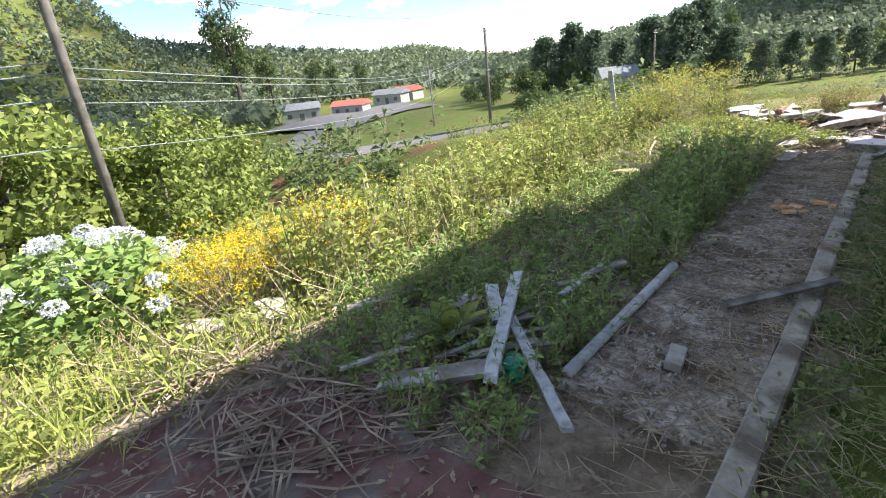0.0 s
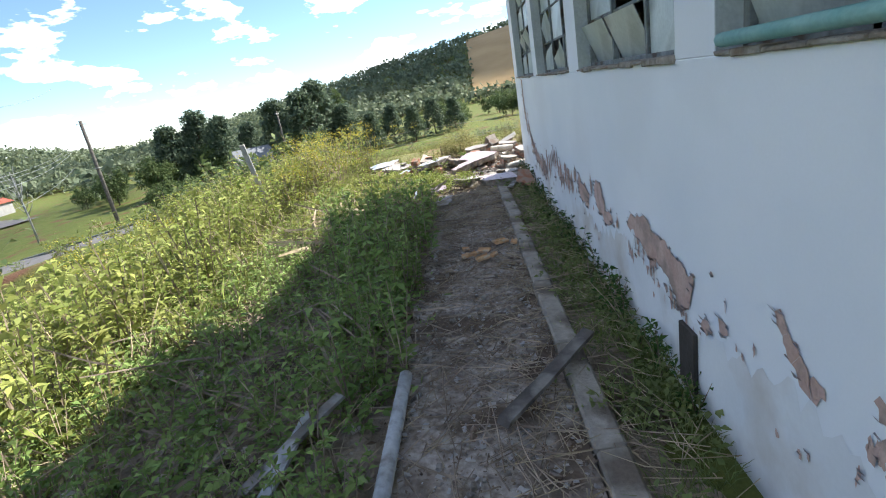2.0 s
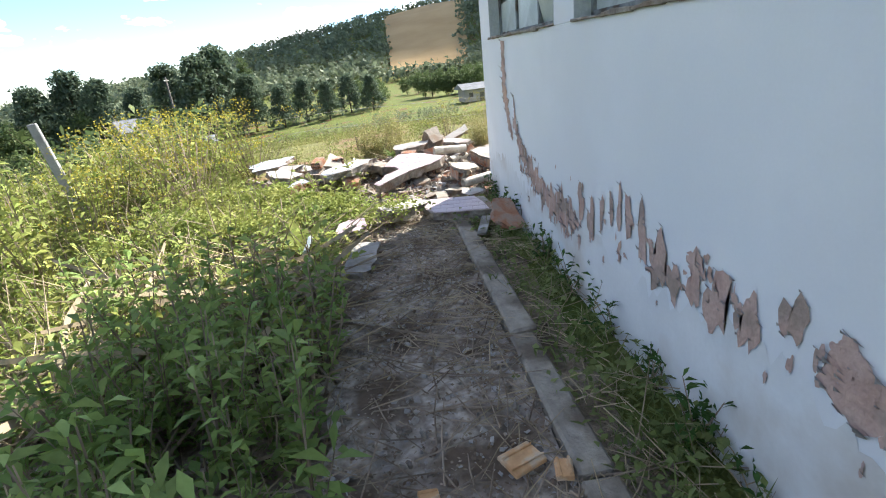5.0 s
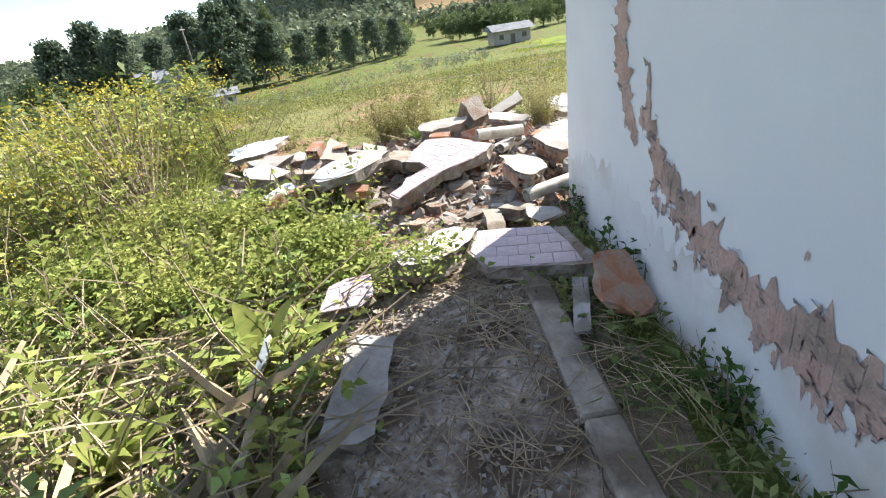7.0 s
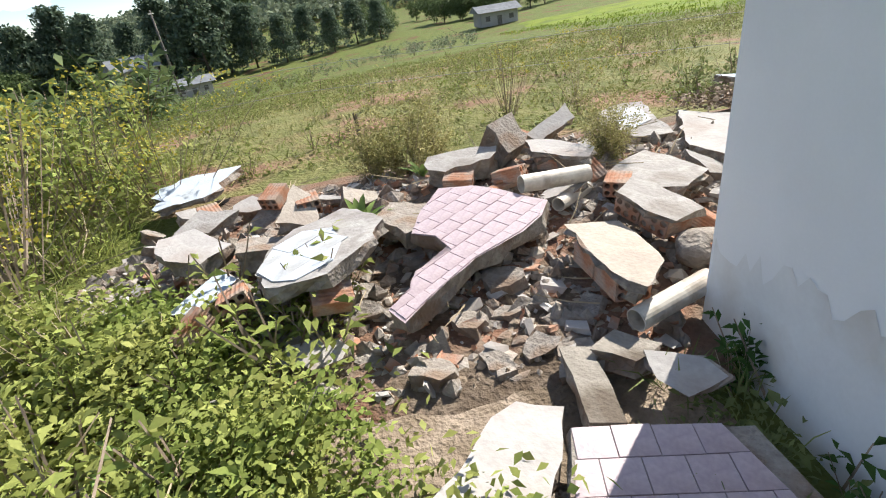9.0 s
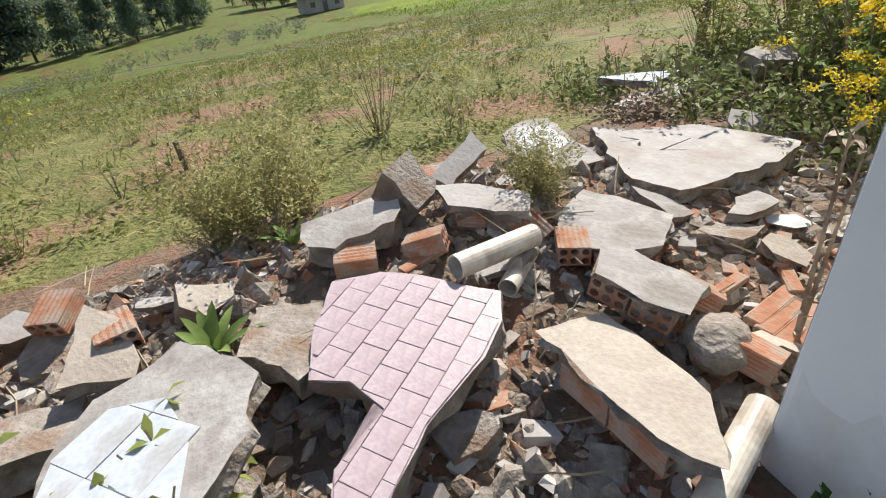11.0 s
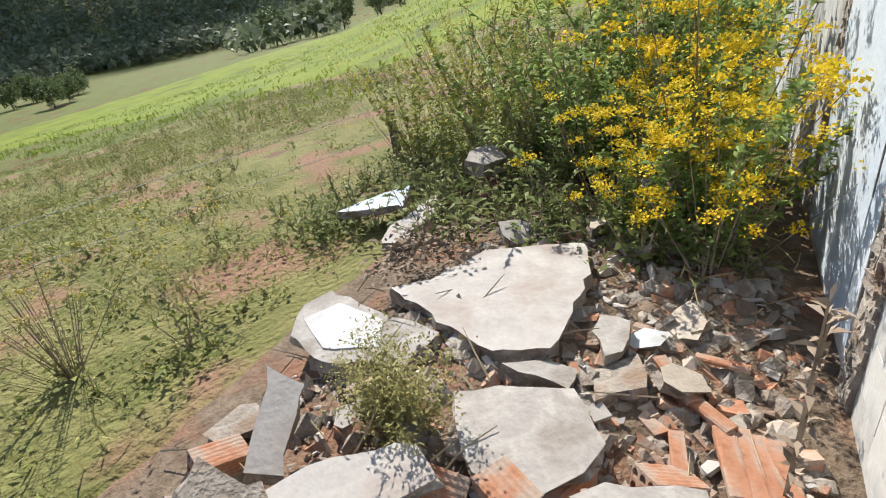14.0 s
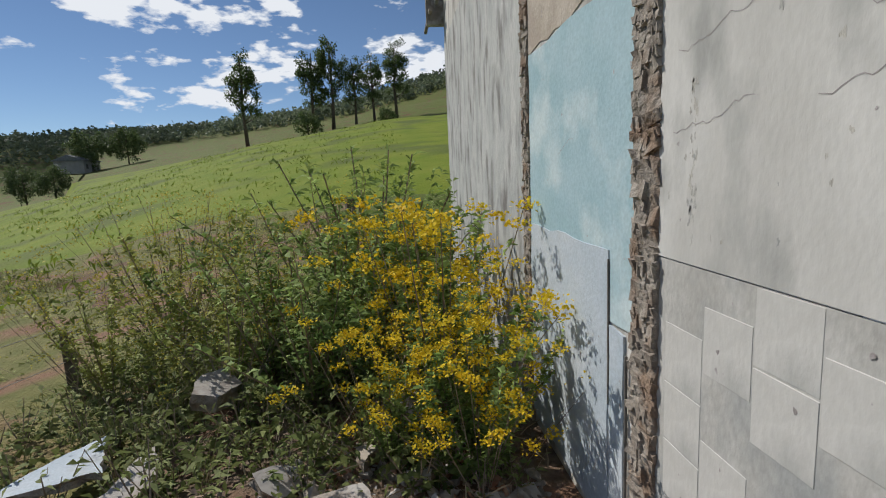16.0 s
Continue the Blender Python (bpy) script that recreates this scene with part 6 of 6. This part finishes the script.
T_BROAD = tree_parts(7, 3.4, 0.5, 60, 2400, 0.48, L_TREE)
T_LIGHT = tree_parts(4.6, 2.6, 0.2, 60, 4800, 0.21, L_SHRUB)
T_PINE = tree_parts(11, 4.4, 0.8, 110, 4400, 0.6, L_PINE, 0.8, "cone")
T_GUM = tree_parts(20, 3.6, 3.0, 60, 4200, 0.5, L_TREE, 1.5)
for i, (x, y, s) in enumerate(((-12.6, 1.0, 1.0), (-12.6, 4.0, 0.8), (-15.5, -1.0, 1.2), (-11.8, -1.8, 1.0), (-16, 6.5, 0.9), (-14.5, 3.0, 0.95))):
    tree(T_LIGHT, x, y, s, "leafy light green shrub tree on the bank", i * 70)
for i, (az, r, s) in enumerate(((-33, 92, 0.95), (-30, 94, 1.1), (-28, 90, 0.95), (-22, 84, 1.0), (-19, 80, 1.05), (-17, 84, 1.15), (-14.5, 82, 0.75), (-11.5, 80, 0.55), (-9, 84, 0.6), (-25, 96, 0.8), (-6.5, 80, 0.5), (-4, 86, 0.55), (-1.5, 84, 0.5))):
    tree(T_PINE, *at(az, r), s, "tall dark conifer at the wood's edge", i * 50)
for i, (az, r, s) in enumerate(((-65.5, 150, 1.75), (-62, 170, 1.1), (-57, 190, 0.95), (-55, 210, 0.9), (-52, 200, 0.8), (-14, 200, 0.9), (73.5, 110, 0.95), (80.5, 120, 0.95), (82.5, 118, 1.05), (85, 120, 0.8), (87, 116, 0.75), (89.5, 118, 0.9), (97, 130, 0.9))):
    tree(T_GUM, *at(az, r), s, "tall slender tree on the skyline", i * 77)
for i in range(44):
    az = random.uniform(-80, -34)
    r = random.uniform(38, 130)
    if -68 < az < -42 and r < 128:
        continue
    tree(T_BROAD, *at(az, r), random.uniform(0.5, 0.9), "round green tree in the valley", i * 31)
for i in range(52):
    az = random.uniform(-36, 28)
    tree(T_BROAD, *at(az, random.uniform(86, 122)), random.uniform(0.65, 1.0) * (1.0 if az < -15 else 0.75), "round green tree at the wood's edge", i * 47)
for i, (az, r, s) in enumerate(((79, 70, 0.55), (88, 90, 0.5), (55, 150, 1.3), (60, 150, 1.4), (63, 150, 1.3), (57, 140, 1.1), (51, 140, 1.2), (48, 130, 1.1), (44, 130, 1.2))):
    tree(T_BROAD, *at(az, r), s, "round dark tree beyond the pasture", i * 47)


def far_woods():
    """Closed woods on the hills, one cover of leaf clumps."""
    n = 17000
    az = rng.uniform(-110, 110, n)
    r = np.where(rng.uniform(0, 1, n) < 0.8, rng.uniform(210, 440, n), rng.uniform(110, 260, n))
    hay = (az > 1) & (az < 9) & (r > 230) & (r < 400)
    open_ = ((az > -62) & (az < -40) & (r < 190)) | ((az > 50) & (r < 300)) | ((az > -38) & (az < 40) & (r < 215)) | hay
    az, r = az[~open_], r[~open_]
    x, y = CX + r * np.sin(np.radians(az)), CY + r * np.cos(np.radians(az))
    z = height(x, y)
    per = 11
    s = rng.uniform(1.6, 3.6, len(x))
    c = np.stack([x, y, z + s * 0.9], 1)
    d = norm(rng.normal(size=(len(x), per, 3)))
    d[..., 2] = np.abs(d[..., 2]) * 1.2 - 0.3
    b = (c[:, None] + d * s[:, None, None] * rng.uniform(0.75, 1.05, (len(x), per, 1))).reshape(-1, 3)
    ss = np.repeat(s, per)
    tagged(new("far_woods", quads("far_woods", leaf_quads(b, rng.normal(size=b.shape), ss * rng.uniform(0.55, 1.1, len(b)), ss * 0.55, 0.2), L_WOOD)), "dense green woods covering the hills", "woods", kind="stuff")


far_woods()
x, y = [], []
n = 480
az, r = rng.uniform(-82, -25, n), rng.uniform(13, 60, n)
k = ~((az > -70) & (az < -40))
x, y = CX + r[k] * np.sin(np.radians(az[k])), CY + r[k] * np.cos(np.radians(az[k]))
scatter("valley_scrub", [weed(1.2, 70, 0.3, 0.5, 5) for _ in range(4)], x, y, rng.uniform(0.7, 1.6, len(x)), {"leaf": L_TREE, "stem": M_STICK}, "scrub covering the valley side", "scrub")
n = 170
az, r = rng.uniform(-40, 8, n), rng.uniform(30, 62, n)
x, y = CX + r * np.sin(np.radians(az)), CY + r * np.cos(np.radians(az))
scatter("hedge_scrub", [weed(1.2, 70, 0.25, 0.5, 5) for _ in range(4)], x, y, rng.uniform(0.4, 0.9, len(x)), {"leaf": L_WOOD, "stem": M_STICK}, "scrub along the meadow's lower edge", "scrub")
# bare tree
tr = tagged(new("bare_tree"), "leafless grey tree in the valley", "tree")
tr.location = (*at(-47, 75), hz(*at(-47, 75)))
child(new("trunk", tube("trunk", [(0, 0, -0.3), (0.1, 0, 4), (0, 0.1, 9)], 0.16, M_POLE, 7, 0.3)), tr)
for i in range(26):
    z = random.uniform(3.5, 9)
    a = i * 2.4
    l = random.uniform(1.0, 2.4)
    child(new("limb", tube("limb", [(0, 0, z), (l * 0.4 * math.cos(a), l * 0.4 * math.sin(a), z + l * 0.5), (l * 0.6 * math.cos(a), l * 0.6 * math.sin(a), z + l * 1.1)], 0.05, M_POLE, 4, 0.3)), tr)


# ---- road, houses ----
def ribbon(name, pts, w, mat, label, lift=0.15, category="road"):
    vs, fs = [], []
    pts = [Vector((*p, 0)) for p in pts]
    fine = []
    for p, q in zip(pts, pts[1:]):
        for i in range(8):
            fine.append(p.lerp(q, i / 8))
    fine.append(pts[-1])
    for i, p in enumerate(fine):
        d = (fine[min(i + 1, len(fine) - 1)] - fine[max(i - 1, 0)]).normalized()
        s = Vector((-d.y, d.x, 0)) * w / 2
        z = max(hz(p.x + k * s.x, p.y + k * s.y) for k in (-1, 0, 1)) + lift
        vs += [(p.x - s.x, p.y - s.y, z), (p.x + s.x, p.y + s.y, z)]
    for i in range(len(fine) - 1):
        fs.append((2 * i, 2 * i + 1, 2 * i + 3, 2 * i + 2))
    return tagged(new(name, mesh(name, vs, fs, mat, True)), label, category, kind="structure"), fine


ribbon("road", [at(-64, 44), at(-60, 52), at(-56, 54), at(-51, 52), at(-45, 48), at(-38, 44)], 5.5, M_ROAD, "grey asphalt road bending through the valley")
_, edge_pts = ribbon("road_edge", [at(-60, 57), at(-56, 59), at(-51, 57), at(-45, 53), at(-38, 49)], 0.3, M_HOUSE, "pale road edge line", 0.2)
rail = tagged(new("guard_rail", tube("guard_rail", [(p.x, p.y, hz(p.x, p.y) + 0.75) for p in edge_pts], 0.16, M_STEEL, 6)), "steel guard rail along the road bend", "guard rail")
ribbon("square", [at(-61, 100), at(-56, 112), at(-52, 122), at(-47, 126)], 22, M_ROAD, "open grey asphalt square in the village", 0.3)
ribbon("road", [at(-62, 70), at(-62, 85), at(-60, 100)], 5, M_ROAD, "grey road climbing to the village square", 0.25)


def house(x, y, w, d, h, roof_mat, rot, label):
    root = tagged(new("house"), label, "house")
    root.matrix_basis = pose(x, y, hz(x, y), 0, 0, rot)
    child(solid("wall", [((w, d, h), pose(0, 0, h / 2))], M_HOUSE, 0.02), root)
    r = h * 0.45
    o = 0.5
    vs = [(-w / 2 - o, -d / 2 - o, h), (w / 2 + o, -d / 2 - o, h), (w / 2 + o, d / 2 + o, h), (-w / 2 - o, d / 2 + o, h), (-w / 2 - o, 0, h + r), (w / 2 + o, 0, h + r)]
    child(new("roof", mesh("roof", vs, [(0, 1, 5, 4), (2, 3, 4, 5), (0, 4, 3), (1, 2, 5), (0, 3, 2, 1)], roof_mat)), root)
    for s in (-1, 1):
        for k in (-1, 0, 1):
            child(solid("window" if k else "door", [((w * 0.12, 0.06, h * (0.35 if k else 0.7)), pose(k * w * 0.32, s * (d / 2 + 0.02), h * (0.55 if k else 0.35)))], M_DARK, 0.01), root)
    return root


house(*at(-54.5, 128), 8, 6, 2.6, M_ROOFTILE, 30, "low house with a red roof in the village")
house(*at(-60, 132), 9, 7, 3.2, M_GREYROOF, 60, "grey roofed house in the village")
house(*at(-49.5, 150), 9, 6, 3, M_GREYROOF, 20, "low grey roofed house in the village")
house(*at(-47.5, 160), 8, 6, 3, M_ROOFTILE, 10, "low house with a red roof in the village")
house(*at(-72, 120), 8, 6, 3, M_ROOFTILE, 10, "house with a red roof among the trees")
house(*at(-25.5, 80), 5, 4, 3.4, M_GREYROOF, 40, "white house with a grey roof between conifers")
house(*at(-21, 68), 4, 3, 1.4, M_GREYROOF, 20, "low shed with a grey roof below the field")
house(*at(10.5, 72), 5, 3, 1.7, M_GREYROOF, 10, "small house at the field's upper edge")
house(*at(59, 150), 10, 6, 3, M_GREYROOF, 10, "low farm house beyond the pasture")
# stubble field on the hillside
vs, fs = [], []
for i in range(9):
    for j in range(7):
        px, py = at(1.2 + 8.5 * i / 8, 235 + 170 * j / 6)
        vs.append((px, py, hz(px, py) + 1.2))
for i in range(8):
    for j in range(6):
        a = i * 7 + j
        fs.append((a, a + 1, a + 8, a + 7))
tagged(new("stubble_field", mesh("stubble_field", vs, fs, M_HAY, True)), "golden stubble field on the hillside", "field", kind="structure")


# ---- clouds ----
def clouds():
    m = bpy.data.materials.new("cloud")
    m.use_nodes = True
    n, l = m.node_tree.nodes, m.node_tree.links
    n.remove(n["Principled BSDF"])
    co, t, t2, mr = n.new("ShaderNodeTexCoord"), n.new("ShaderNodeTexNoise"), n.new("ShaderNodeTexNoise"), n.new("ShaderNodeMapRange")
    add = n.new("ShaderNodeMath")
    add.operation = "MULTIPLY_ADD"
    t.inputs["Scale"].default_value, t.inputs["Detail"].default_value = 0.0030, 7
    t2.inputs["Scale"].default_value, t2.inputs["Detail"].default_value = 0.016, 6
    mp = n.new("ShaderNodeMapping")
    mp.inputs["Scale"].default_value = (1.0, 1.0, 2.6)
    l.new(co.outputs["Object"], mp.inputs["Vector"])
    l.new(mp.outputs[0], t.inputs["Vector"])
    l.new(mp.outputs[0], t2.inputs["Vector"])
    add.inputs[1].default_value = 0.25
    l.new(t2.outputs["Fac"], add.inputs[0])
    l.new(t.outputs["Fac"], add.inputs[2])
    mr.inputs[1].default_value, mr.inputs[2].default_value = 0.66, 0.73
    l.new(add.outputs[0], mr.inputs[0])
    e, tr_, mx = n.new("ShaderNodeEmission"), n.new("ShaderNodeBsdfTransparent"), n.new("ShaderNodeMixShader")
    e.inputs["Color"].default_value, e.inputs["Strength"].default_value = (0.95, 0.97, 1.0, 1), 0.9
    l.new(mr.outputs[0], mx.inputs[0])
    l.new(tr_.outputs[0], mx.inputs[1])
    l.new(e.outputs[0], mx.inputs[2])
    l.new(mx.outputs[0], n["Material Output"].inputs[0])
    vs, fs = [], []
    k = 96
    for el in range(0, 64, 4):
        e = radians(el)
        vs += [(2900 * math.cos(e) * math.sin(6.2832 * i / k), 2900 * math.cos(e) * math.cos(6.2832 * i / k), 2900 * math.sin(e)) for i in range(k)]
    for q in range(15):
        for i in range(k):
            fs.append((q * k + i, q * k + (i + 1) % k, (q + 1) * k + (i + 1) % k, (q + 1) * k + i))
    tagged(new("backdrop_clouds", mesh("backdrop_clouds", vs, fs, m)), "scattered small white clouds", "clouds", kind="structure")


clouds()
